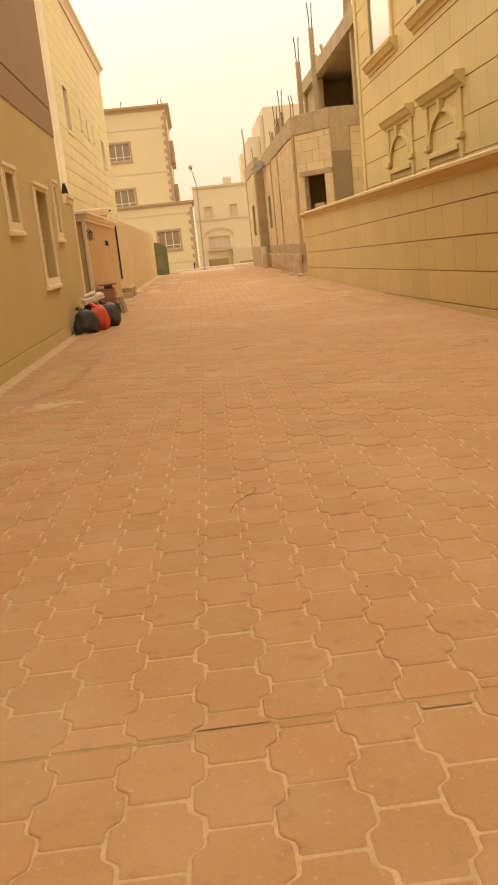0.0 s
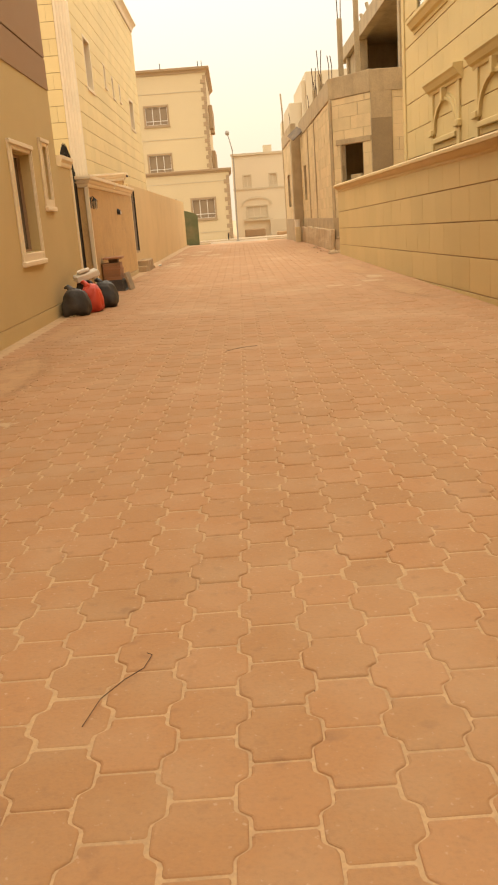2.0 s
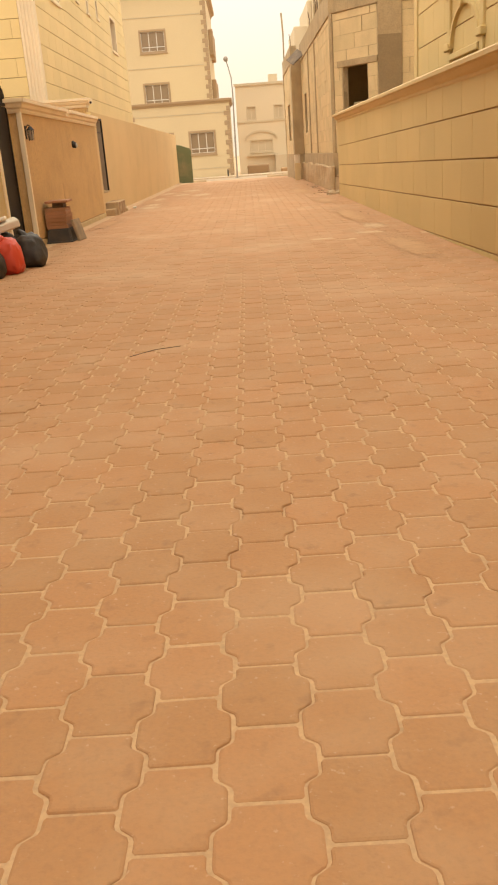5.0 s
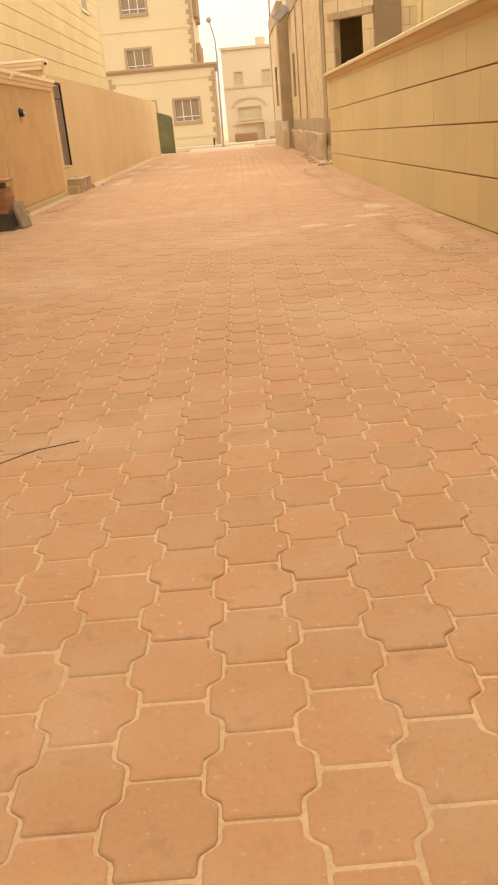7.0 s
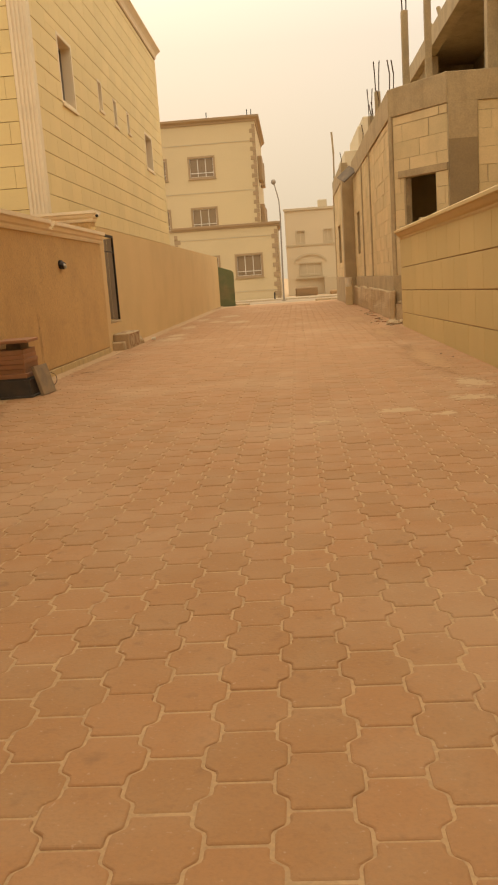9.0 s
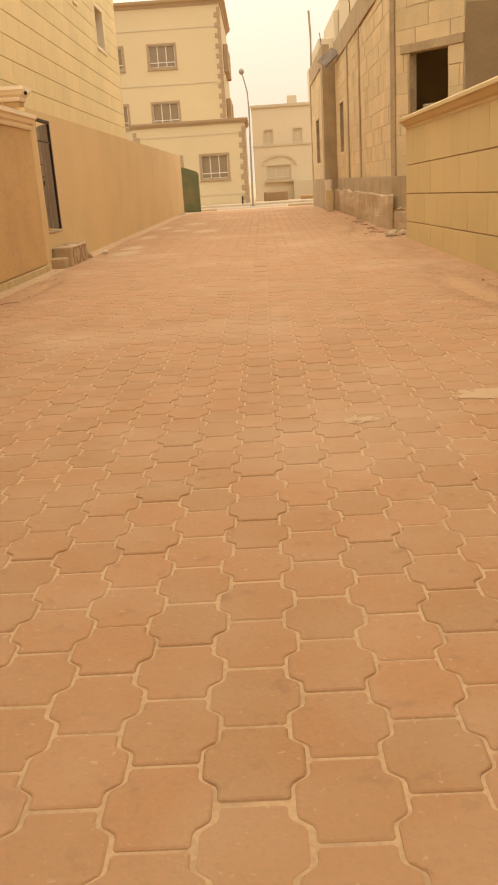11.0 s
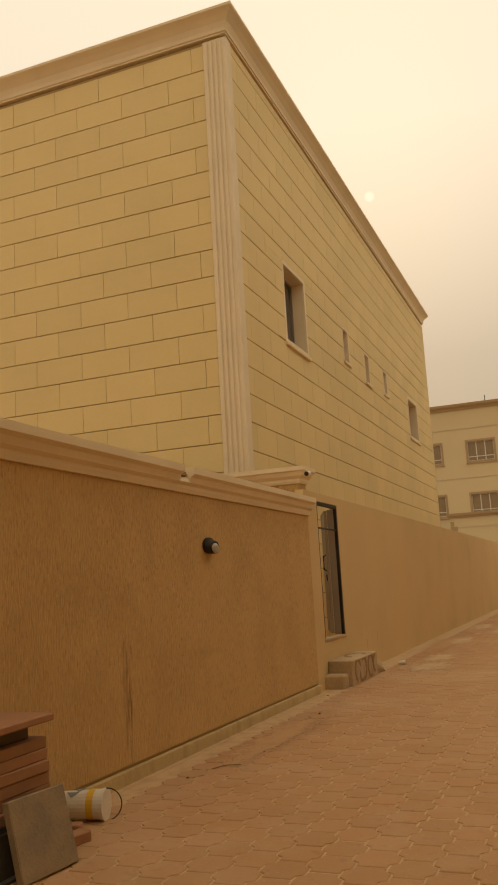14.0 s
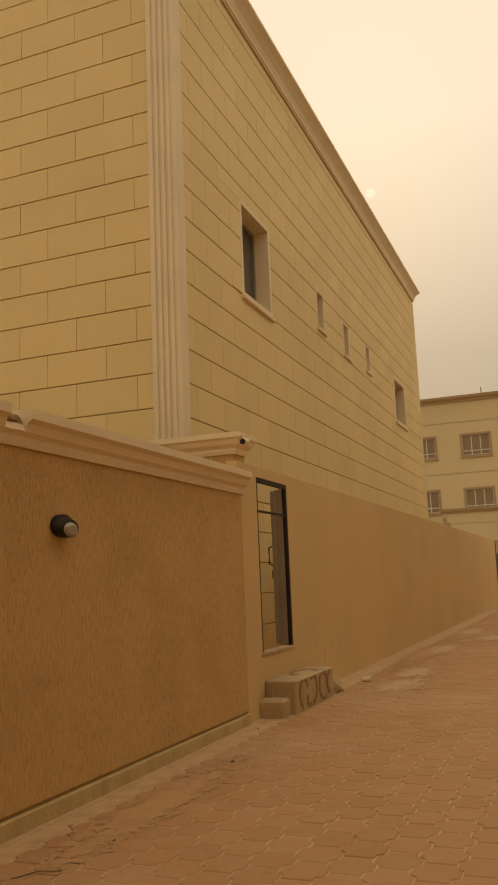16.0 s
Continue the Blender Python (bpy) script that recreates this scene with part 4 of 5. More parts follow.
def raw(name, m, d0, d1, u0, u1, z0, z1, mat=CONCRETE, amount=0.008, label=""):
    """A rough cast member on a wall frame."""
    bm = bmesh.new()
    box(bm, d0, d1, u0, u1, z0, z1, bevel=0.012)
    rough(bm, amount, 2.7, 6)
    bmesh.ops.transform(bm, matrix=m, verts=bm.verts)
    return part(name, bm, mat, shell, label)


part("side_wall", holed_wall(YC + 0.1, YCE, PL, BB, 0.2, S_HOLES, mCs), MORTAR, shell)
part("side_wall", holed_wall(YCE + 0.2, YE2, PL, BB, 0.2, E_HOLES, mCe), MORTAR, shell)
part("corner_wall", holed_wall(0.05, CL - 0.02, PL, BB, 0.2, H_HOLES, mCh), MORTAR, shell)
part("front_wall", holed_wall(XD2 + 0.05, 12.0, PL, BB, 0.2, [], mCf), MORTAR, shell)
for m, u0, u1 in ((mCs, YC, YCE), (mCe, YCE, YE2), (mCh, 0.0, CL), (mCf, XD2, 12.0)):
    raw("plinth", m, -0.2, 0.05, u0, u1, -0.3, PL, amount=0.02)
    raw("ring_beam", m, -0.25, 0.045, u0, u1, BB, BT, amount=0.015)
for m, u0, u1, top, lump in ((mCs, YC - 0.25, YCE, 0.80, 0.10), (mCh, -0.05, CL + 0.1, 0.46, 0.05)):
    bm = bmesh.new()
    box(bm, 0.0, 0.16, u0, u1, -0.3, top, bevel=0.03)
    rough(bm, lump, 1.1, 14)
    rough(bm, 0.02, 6.0)
    bmesh.ops.transform(bm, matrix=m, verts=bm.verts)
    part("footing", bm, STEPMAT, shell, "rough sand-cement footing")
raw("floor_slab", inv, XC + 0.35, 13, YC + 0.3, YE2, 5.8, 6.1)
raw("lintel", mCh, -0.15, 0.05, 0.28, CL - 0.03, 3.802, 3.99)
for d in ((12.0, 12.3, YF2, YE2, -0.3, 5.79), (XC + 0.3, 11.9, 39.5, 39.7, 0.0, 5.79), (XC + 0.3, 11.9, YE2 - 0.25, YE2, -0.3, 5.79)):
    bm = bmesh.new()
    box(bm, *d, m=inv)
    part("inner_wall", bm, BLOCK, shell)
S_COLS = [(YC, YC + 0.14), (39.8, 40.02), (43.15, 43.38)]
for a, b in S_COLS:
    raw("column", mCs, -0.1, 0.048, a, b, PL - 0.01, BB + 0.01)
raw("column", inv, XE2 - 0.02, XC + 0.3, YCE, YCE + 0.9, 0.0, BB + 0.35, label="broad projecting concrete column")
raw("column", mCe, -0.1, 0.048, YE2 - 0.4, YE2, PL - 0.01, BB + 0.01)
raw("column", mCh, -0.1, 0.048, 0.0, 0.10, PL - 0.01, BB + 0.01)
raw("column", mCf, -0.1, 0.049, 4.86, 5.60, PL - 0.01, BB + 0.01, CONCRETE, label="broad dark concrete column")
raw("window_jamb", mCh, -0.15, 0.03, H_HOLES[0][0] - 0.07, H_HOLES[0][0], 1.95, 3.80)
bm = bmesh.new()
box(bm, -0.75, -0.45, 0.5, 1.05, PL, 2.75, bevel=0.02, m=mCh)
part("inner_pier", bm, BLOCK, shell)
raw("column", mCf, -0.09, 0.052, 4.862, 5.598, PL + 0.3, 4.55, DARKCONC, 0.004, "darker lower half of the column")
# upper storey: open frame set back
for x, y in ((6.3, 33.9), (6.3, 43.6), (6.3, 48.0), (11.5, YC), (9.0, YC)):
    raw("column", inv, x, x + 0.38, y, y + 0.38, 6.09, 9.2)
for d in ((6.2, 6.6, YC - 1.4, 50, 9.2, 9.85), (6.601, 13, YC - 1.4, YC - 1.0, 9.2, 9.85), (6.601, 13, YC - 0.99, 50, 9.45, 9.75)):
    raw("roof_beam", inv, *d)
# walls closing the storey, with partitions added to block daylight and darken it
for d in ((10.0, 10.2, YC + 1.5, 50, 6.11, 9.44), (6.9, 9.99, 46.5, 46.7, 6.11, 9.44), (8.6, 8.8, 34.4, 46.4, 6.11, 9.44), (6.45, 6.6, 44.0, 47.9, 6.11, 9.19), (6.9, 9.99, 49.6, 49.8, 6.11, 9.44)):
    bm = bmesh.new()
    box(bm, *d, m=inv)
    part("upper_wall", bm, CONCRETE, shell)
for x, y, h in ((4.16, 34.3, 2.19), (4.80, 34.4, 3.42), (3.75, 38.0, 0.9), (3.8, 41.0, 0.7)):
    post = raw("post", inv, x - 0.09, x + 0.09, y - 0.09, y + 0.09, 6.09, 6.09 + h, amount=0.004)
    for dx, dy in ((-0.05, -0.05), (0.05, -0.05), (0.05, 0.05), (-0.05, 0.05)):
        bm = bmesh.new()
        tube(bm, [inv @ Vector((x + dx, y + dy, 6.05 + h)), inv @ Vector((x + dx * 1.3, y + dy, 6.6 + h)), inv @ Vector((x + dx * 1.8, y + dy * 1.5, 7.0 + h))], 0.012, 5)
        part("rebar", bm, RUST, post)
for x, y, h, r, z0 in ((3.68, 34.2, 0.95, 0.018, 6.1), (3.79, 34.22, 0.95, 0.018, 6.1), (3.7, 37.3, 0.8, 0.016, 6.1), (3.7, 40.0, 0.9, 0.016, 6.1), (3.78, 40.1, 1.0, 0.016, 6.1), (3.7, 43.3, 0.8, 0.016, 6.1),
                       (3.3, 50.9, 0.9, 0.016, 6.1), (3.2, 55.8, 2.6, 0.05, 6.1), (6.4, 43.3, 0.45, 0.08, 9.8), (6.4, 41.6, 0.55, 0.08, 9.8), (6.4, 38.0, 0.15, 0.06, 9.8), (6.4, 34.75, 2.4, 0.2, 9.8)):
    bm = bmesh.new()
    tube(bm, [inv @ Vector((x, y, z0)), inv @ Vector((x + 0.02, y, z0 + h * 0.6)), inv @ Vector((x - 0.03, y + 0.04, z0 + h))], r, 6)
    part("rebar" if r < 0.03 else "stub_column", bm, RUST if r < 0.03 else CONCRETE, shell)
bm = bmesh.new()
box(bm, -0.35, 0.35, -0.45, 0.45, -0.02, 0.02, m=inv @ Matrix.Translation((XC - 0.32, 46.6, 5.5)) @ pose(0, 0, 0, 25, -40, 0))
part("awning_board", bm, DARKSTONE, shell, "dark sheet hung from the beam")
cut = [(a, b, 0, 7) for a, b in S_COLS]


def rough_bond(rects, seed, top):
    """Blocks laid by eye: the courses wander, some butt joints gape, cut pieces fill up to the beam."""
    r = random.Random(seed)
    out = []
    for a, b, c, d in rects:
        if d > top - 0.03:
            c, d = c + 0.01, d - r.choice((0.0, 0.02, 0.05))
        gap = r.choice((0.0, 0.0, 0.0, 0.004, 0.018))
        out.append((a + r.uniform(0, 0.004), b - gap, c + r.uniform(-0.003, 0.003), d + r.uniform(-0.003, 0.001)))
    return out


side_blocks = rough_bond(bond(YC + 0.1, YCE, PL, BB, 0.8, 0.4, 0.007, 0.008, cut + list(S_HOLES), phase=0.2), 1, BB)
end_blocks = rough_bond(bond(YCE + 0.9, YE2, PL, BB, 0.8, 0.4, 0.007, 0.008, [(YE2 - 0.4, YE2, 0, 7), *E_HOLES], phase=0.3), 2, BB)
corner_blocks = rough_bond(bond(0.11, CL - 0.03, PL, BB, 0.95, 0.44, 0.007, 0.008, [(0.47, 1.60, 1.95, 3.80), (0.28, CL, 3.80, 3.99)], shift=0.37, phase=0.4), 3, BB)
front_blocks = rough_bond(bond(5.61, 12.0, PL, BB, 0.95, 0.44, 0.007, 0.008, [], shift=0.37, phase=0.4), 4, BB)

# rubble at the foot of the unfinished house
rng = random.Random(11)
for k in range(46):
    y = rng.uniform(31.0, 33.2) if k < 24 else rng.uniform(33.0, 40.5)
    x = XC - 0.1 - abs(rng.gauss(0, 0.22)) - (0.08 if y < 33 else 0.1)
    bm = bmesh.new()
    r = rng.choice((0.015, 0.02, 0.03, 0.035, 0.05))
    rock(bm, x, y, -0.01, r, k + 20, rng.uniform(0.5, 0.9))
    tagged(part("rubble_stone", bm, RUBBLE), "broken piece of concrete on the paving", "rubble", "rubble by the unfinished house")
for k in range(4):
    bm = bmesh.new()
    box(bm, -0.22, 0.22, -0.035, 0.035, 0, 0.025, bevel=0.004, m=pose(3.1 + 0.05 * k, 32.9 + 1.7 * k, 0.004, 0, 0, rng.uniform(40, 130)))
    tagged(part("plank", bm, WOOD), "short scrap of formwork plank on the paving", "plank", "scrap planks")
bm = bmesh.new()
for k in range(22):
    rock(bm, rng.uniform(-0.25, 0.2) + 3.42, rng.uniform(-0.4, 0.5) + 31.6, 0.0, rng.uniform(0.04, 0.10), k + 70, 0.7)
for k in range(14):
    f = rng.uniform(0.1, 0.6)
    rock(bm, XC + (XD2 - XC) * f - 0.03, YC + (YF2 - YC) * f - 0.07, 0.455, rng.uniform(0.03, 0.08), k + 130, 0.55)
tagged(part("rubble_heap", bm, STEPMAT), "heap of broken blockwork at the wall's end", "rubble", kind="stuff")

# blocks stacked against the broad column, a white pail on top
stack_y = 46.9
for k, z in enumerate((-0.002, 0.40)):
    bm = bmesh.new()
    box(bm, -0.14, 0.14, -0.2, 0.2, 0, 0.4, bevel=0.012, m=pose(3.14, stack_y, z, 0, 0, 4 * k - 3))
    rough(bm, 0.012, 4.0, 3)
    tagged(part("loose_block", bm, BLOCK), "loose pale building block stacked by the column", "block", "stacked blocks")
pail = empty("pail", (3.14, stack_y, 0.80))
tagged(pail, "white plastic pail standing on stacked blocks", "bucket")
bm = bmesh.new()
tube(bm, [(0, 0, 0.0), (0, 0, 0.36)], [0.13, 0.155], 18)
part("pail_body", bm, WHITEBAG, pail)
bm = bmesh.new()
tube(bm, [(0, 0, 0.3605), (0, 0, 0.39)], [0.165, 0.165], 18)
part("rim", bm, WHITEBAG, pail)

# ---- far houses beyond the cross street ----


def quoins(parent, x, y, z0, z1, side, mat=FARTRIM, h=0.42):
    me = {}
    k, z = 0, z0
    while z + h < z1:
        wd = 0.55 if k % 2 else 0.3
        if wd not in me:
            ob = part("quoin", boxes((0, wd * side, -0.05, 0.3, 0.015, h - 0.015), bevel=0.01), mat, parent)
            me[wd] = ob.data
        else:
            ob = new("quoin", me[wd])
            ob.parent = parent
        ob.location = (x, y, z)
        z += h
        k += 1


annex = empty("annex", (-5, 86, ground_z(86)))
tagged(annex, "single-storey cream rendered annex with brown cornice and quoins", "house")
inv = Matrix.Translation((5, -86, -ground_z(86)))
AH = [(-4.25, -2.05, 1.75, 3.55), (-7.55, -5.9, 1.75, 3.55)]
part("wall", holed_wall(-9.75, -0.45, -1.0, 5.95, 0.3, AH, inv @ facing_y(86)), FARWALL, annex)
bm = bmesh.new()
box(bm, -0.75, -0.45, 86.302, 94.9, -1.0, 5.95, m=inv)
part("end_wall", bm, FARWALL, annex)
bm = bmesh.new()
box(bm, -9.75, -0.76, 86.5, 94.9, 5.6, 5.9, m=inv)
part("roof", bm, FARWALL, annex)
bm = swept([(-0.1, 5.952), (0.06, 5.952), (0.10, 6.05), (0.22, 6.15), (0.26, 6.32), (-0.1, 6.36)], [(-9.75, 86, -1, -1), (-0.45, 86, 1, -1), (-0.45, 94.9, 1, 0)])
bmesh.ops.transform(bm, matrix=inv, verts=bm.verts)
part("cornice", bm, FARTRIM, annex, "brown cornice")
for z in (5.15, 0.35):
    bm = bmesh.new()
    box(bm, -9.7, -0.5, 85.965, 85.998, z, z + 0.06, m=inv)
    part("string_course", bm, HAZETRIM, annex)
for h in AH:
    window_unit("window", annex, *h, inv @ facing_y(86), FARTRIM, deep=0.15, bars=2, border=0.17, rail=0.22, glass=FARGLASS)
quoins(annex, -0.45 + 5, 0, -0.6 - ground_z(86), 5.95 - ground_z(86), -1)
quoins(annex, -9.75 + 5, 0, -0.6 - ground_z(86), 5.95 - ground_z(86), 1)

block = empty("apartment_building", (-10, 95, ground_z(95)))
tagged(block, "three-storey cream rendered building with brown cornice and quoins", "building")
inv = Matrix.Translation((10, -95, -ground_z(95)))
BHs = [(-8.85, -6.5, 11.65, 13.45), (-8.9, -6.55, 6.75, 8.6), (-13.6, -11.25, 11.65, 13.45), (-13.6, -11.25, 6.75, 8.6), (-18.4, -16.1, 11.65, 13.45), (-18.4, -16.1, 6.75, 8.6)]
part("wall", holed_wall(-26, -2.2, -1.2, 16.5, 0.3, BHs, inv @ facing_y(95)), FARWALL, block)
bm = bmesh.new()
box(bm, -2.5, -2.2, 95.302, 112, -1.2, 16.5, m=inv)
part("end_wall", bm, FARWALL, block)
bm = bmesh.new()
box(bm, -26, -2.51, 95.5, 112, 16.0, 16.4, m=inv)
part("roof", bm, FARWALL, block)
bm = swept([(-0.1, 16.502), (0.08, 16.502), (0.14, 16.7), (0.4, 16.85), (0.45, 17.05), (-0.1, 17.1)], [(-26, 95, 0, -1), (-2.2, 95, 1, -1), (-2.2, 112, 1, 0)])
bmesh.ops.transform(bm, matrix=inv, verts=bm.verts)
part("cornice", bm, FARTRIM, block, "brown roof cornice")
for z in (10.1, 14.7):
    bm = bmesh.new()
    box(bm, -26, -2.8, 94.96, 94.998, z, z + 0.07, m=inv)
    part("string_course", bm, HAZETRIM, block)
for h in BHs:
    window_unit("window", block, *h, inv @ facing_y(95), FARTRIM, deep=0.15, bars=2, border=0.18, rail=0.22, glass=FARGLASS)
quoins(block, -2.2 + 10, 0, 6.6 - ground_z(95), 16.4 - ground_z(95), -1)
for y, z0, z1 in ((97.5, 11.2, 13.6), (97.5, 6.9, 8.9), (103, 11.2, 13.6), (103, 6.9, 8.9)):
    bm = bmesh.new()
    box(bm, -2.198, -1.75, y, y + 2.4, z0, z1, bevel=0.05, m=inv)
    part("bay", bm, FARTRIM, block)
for x in (-6.9, -2.9, -2.5):
    bm = bmesh.new()
    tube(bm, [inv @ Vector((x, 95.6, 16.3)), inv @ Vector((x, 95.6, 17.75))], 0.04, 6)
    part("roof_pipe", bm, METAL, block)

# haze is painted here: walls, trim and even panes share washed-out colours
far = empty("far_house", (4, 125, ground_z(125)))
tagged(far, "two-storey house coloured pale for the dust haze, with an arched entrance window", "house")
inv = Matrix.Translation((-4, -125, -ground_z(125)))
FH = [(1.7, 4.6, 1.6, 3.0), (1.5, 2.5, 5.75, 7.3), (5.2, 6.2, 5.75, 7.3)]
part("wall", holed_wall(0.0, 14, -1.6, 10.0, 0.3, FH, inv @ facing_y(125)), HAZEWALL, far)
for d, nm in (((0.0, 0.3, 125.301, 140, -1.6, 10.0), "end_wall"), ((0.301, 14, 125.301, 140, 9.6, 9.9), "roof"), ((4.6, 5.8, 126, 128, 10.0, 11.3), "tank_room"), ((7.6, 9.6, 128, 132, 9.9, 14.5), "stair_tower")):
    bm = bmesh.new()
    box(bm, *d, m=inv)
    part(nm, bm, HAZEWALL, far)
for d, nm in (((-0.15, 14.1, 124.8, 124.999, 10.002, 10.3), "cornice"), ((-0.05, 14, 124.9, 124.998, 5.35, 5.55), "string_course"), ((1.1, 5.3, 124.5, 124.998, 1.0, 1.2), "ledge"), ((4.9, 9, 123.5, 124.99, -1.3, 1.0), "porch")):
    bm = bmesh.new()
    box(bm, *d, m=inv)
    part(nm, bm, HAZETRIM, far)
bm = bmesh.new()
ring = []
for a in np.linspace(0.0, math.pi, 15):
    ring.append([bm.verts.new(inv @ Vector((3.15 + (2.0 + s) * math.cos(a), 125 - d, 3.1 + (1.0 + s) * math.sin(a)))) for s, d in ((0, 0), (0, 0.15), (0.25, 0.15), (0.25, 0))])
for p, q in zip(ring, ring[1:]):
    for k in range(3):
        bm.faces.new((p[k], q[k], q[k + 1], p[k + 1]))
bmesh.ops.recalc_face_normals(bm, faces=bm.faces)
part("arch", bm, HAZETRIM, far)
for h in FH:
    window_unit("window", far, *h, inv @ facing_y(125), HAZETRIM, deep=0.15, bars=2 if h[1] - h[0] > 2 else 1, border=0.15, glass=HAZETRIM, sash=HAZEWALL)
bm = boxes((7.3, 9.8, 96, 97, ground_z(96), 5.4), bevel=0.03)
tagged(part("far_wall", bm, HAZETRIM), "plain pale rendered wall beyond the street", "wall", kind="structure")
for x, y, w, h, lab in ((2.1, 100.0, 2.4, 1.0, "pale dusty skip standing before the far house"), (5.6, 98.0, 2.2, 0.5, "heap of pale building sand before the far house")):
    bm = boxes((x - w / 2, x + w / 2, y, y + 1.2, ground_z(y) - 0.01, ground_z(y) + h), bevel=0.12)
    tagged(part("skip" if h > 0.6 else "sand_heap", bm, FARTRIM if h > 0.6 else SAND), lab, "skip" if h > 0.6 else "sand heap")

# its pale walls carry the haze in their base colour
bv = empty("far_villa", (9, 82, ground_z(82)))
tagged(bv, "pale stepped villa standing behind the unfinished house", "house")
for d, nm in (((7.15, 16, 82, 92, -1.0, 14.35), "main_block"), ((6.75, 7.148, 82.4, 92, -1.0, 13.7), "side_block"), ((5.6, 6.748, 83, 92, -1.0, 11.9), "porch_block")):
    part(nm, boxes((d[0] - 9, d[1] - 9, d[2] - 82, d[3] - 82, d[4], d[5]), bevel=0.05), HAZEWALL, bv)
for z in (10.6, 12.0):
    part("slot_window", boxes((-1.55 + (z - 10.6) * 0.2, -1.3 + (z - 10.6) * 0.2, -0.04, -0.001, z - 0.9, z)), FARGLASS, bv)
part("slot_window", boxes((-0.6, -0.2, -0.04, -0.001, 11.6, 13.2)), FARGLASS, bv)

# street lamp
sl = empty("street_lamp", (-0.05, 72, ground_z(72)))
tagged(sl, "tall grey steel street lamp with curved arm", "street lamp")
bm = bmesh.new()
tube(bm, [(0.0, 0, 0), (0.06, 0, 4.0), (0.10, 0, 6.2), (0.06, 0, 7.2), (-0.12, 0, 8.0), (-0.22, 0, 8.35)], [0.075, 0.065, 0.055, 0.045, 0.04, 0.04], 10)
part("pole", bm, DOORGREY, sl)
bm = bmesh.new()
bmesh.ops.create_uvsphere(bm, u_segments=14, v_segments=8, radius=0.2, matrix=Matrix.Translation((-0.25, 0, 8.5)) @ Matrix.Diagonal((0.9, 0.8, 1.0, 1)))
part("lamp_head", bm, DOORGREY, sl, smooth=True)
bm = bmesh.new()
tube(bm, [(0.0, 0, -0.05), (0.0, 0, 0.06)], 0.18, 12)
part("base", bm, DOORGREY, sl)
bm = bmesh.new()
tube(bm, [(-0.9, 80.5, ground_z(80.5) + 0.09), (-0.9, 80.5, ground_z(80.5) + 0.7)], 0.06, 8)
tagged(part("bollard", bm, METAL), "short dark bollard on the far pavement", "bollard")

# ---- rubbish bags by the gate pier ----


def bag(name, x, y, w, d, h, seed, mat, label, group="rubbish bags", knot=True):
    b = empty(name, (x, y, 0))
    tagged(b, label, "rubbish bag", group)
    bm = bmesh.new()
    vs = bmesh.ops.create_icosphere(bm, subdivisions=4, radius=1.0)["verts"]
    for v in vs:
        p = v.co.copy()
        p = Vector([math.copysign(abs(c) ** 0.62, c) for c in p])
        n = noise.noise(p * 1.7 + Vector((seed, 0, 0))) * 0.12 + noise.noise(p * 4.5 + Vector((0, seed, 0))) * 0.05
        ridge = abs(noise.noise(Vector((p.x * 5, p.y * 5, p.z * 1.2)) + Vector((seed, seed, 0)))) * 0.10
        crease = abs(noise.noise(p * 11 + Vector((seed, 0, seed)))) * 0.05
        p *= 1.0 + n - ridge - crease
        squeeze = 1.02 - 0.14 * max(0.0, p.z) - 0.15 * p.z
        z = max(0.0, (p.z * 0.5 + 0.46)) * h
        v.co = Vector((p.x * w * 0.5 * squeeze, p.y * d * 0.5 * squeeze, z))
    part("bag_body", bm, mat, b, smooth=True)
    if knot:
        bm = bmesh.new()
        tube(bm, [(-0.06, 0, h * 0.84), (-0.09, 0.01, h * 0.96), (-0.13, 0.02, h * 1.02), (-0.19, 0.03, h * 1.0)], [0.09, 0.045, 0.05, 0.015], 9)
        for v in bm.verts:
            v.co += Vector((1, 1, 1)) * 0.02 * noise.noise(v.co * 14)
        part("knot", bm, mat, b, smooth=True)
    return b


bag("rubbish_bag", -3.14, 15.75, 0.50, 0.5, 0.50, 1.3, BLACKBAG, "tied black plastic rubbish bag on the paving")
bag("rubbish_bag", -2.80, 16.95, 0.46, 0.5, 0.52, 4.1, BLACKBAG, "slumped black plastic rubbish bag by the gate")
bag("rubbish_bag", -2.93, 16.2, 0.40, 0.4, 0.54, 7.7, REDBAG, "bright red plastic carrier bag between black bags")
bag("rubbish_bag", -3.12, 16.72, 0.42, 0.42, 0.60, 9.2, BLACKBAG, "black plastic bag holding white packaging", knot=False)
foam = empty("packaging", (-3.05, 16.62, 0.585))
tagged(foam, "white foam packaging on the rubbish bags", "packaging")
bm = bmesh.new()
box(bm, -0.23, 0.23, -0.13, 0.13, 0.0, 0.12, bevel=0.02, m=pose(0, 0, 0, 6, -14, 25))
part("foam_tray", bm, WHITEBAG, foam)
bm = bmesh.new()
box(bm, -0.12, 0.12, -0.09, 0.09, 0.0, 0.05, bevel=0.015, m=pose(-0.05, -0.04, 0.125, 6, -14, 10))
part("foam_lid", bm, WHITEBAG, foam)
bm = bmesh.new()
for k in range(7):
    rock(bm, -3.22 + 0.05 * (k % 3), 15.5 + 0.06 * k, 0.0, 0.03 + 0.006 * (k % 3), k + 40)
tagged(part("litter", bm, STEPMAT), "scraps of rubbish spilled beside the bags", "litter", kind="stuff")

# ---- stack of boards on a dark tub, with a leaning slab ----
tub = empty("tub", (-3.20, 21.08, 0))
tagged(tub, "dark mortar tub standing upside down by the wall", "tub")
bm = bmesh.new()
lo = [(-0.23, -0.33), (0.27, -0.33), (0.27, 0.33), (-0.23, 0.33)]
r0 = [bm.verts.new((x, y, 0.0)) for x, y in lo]
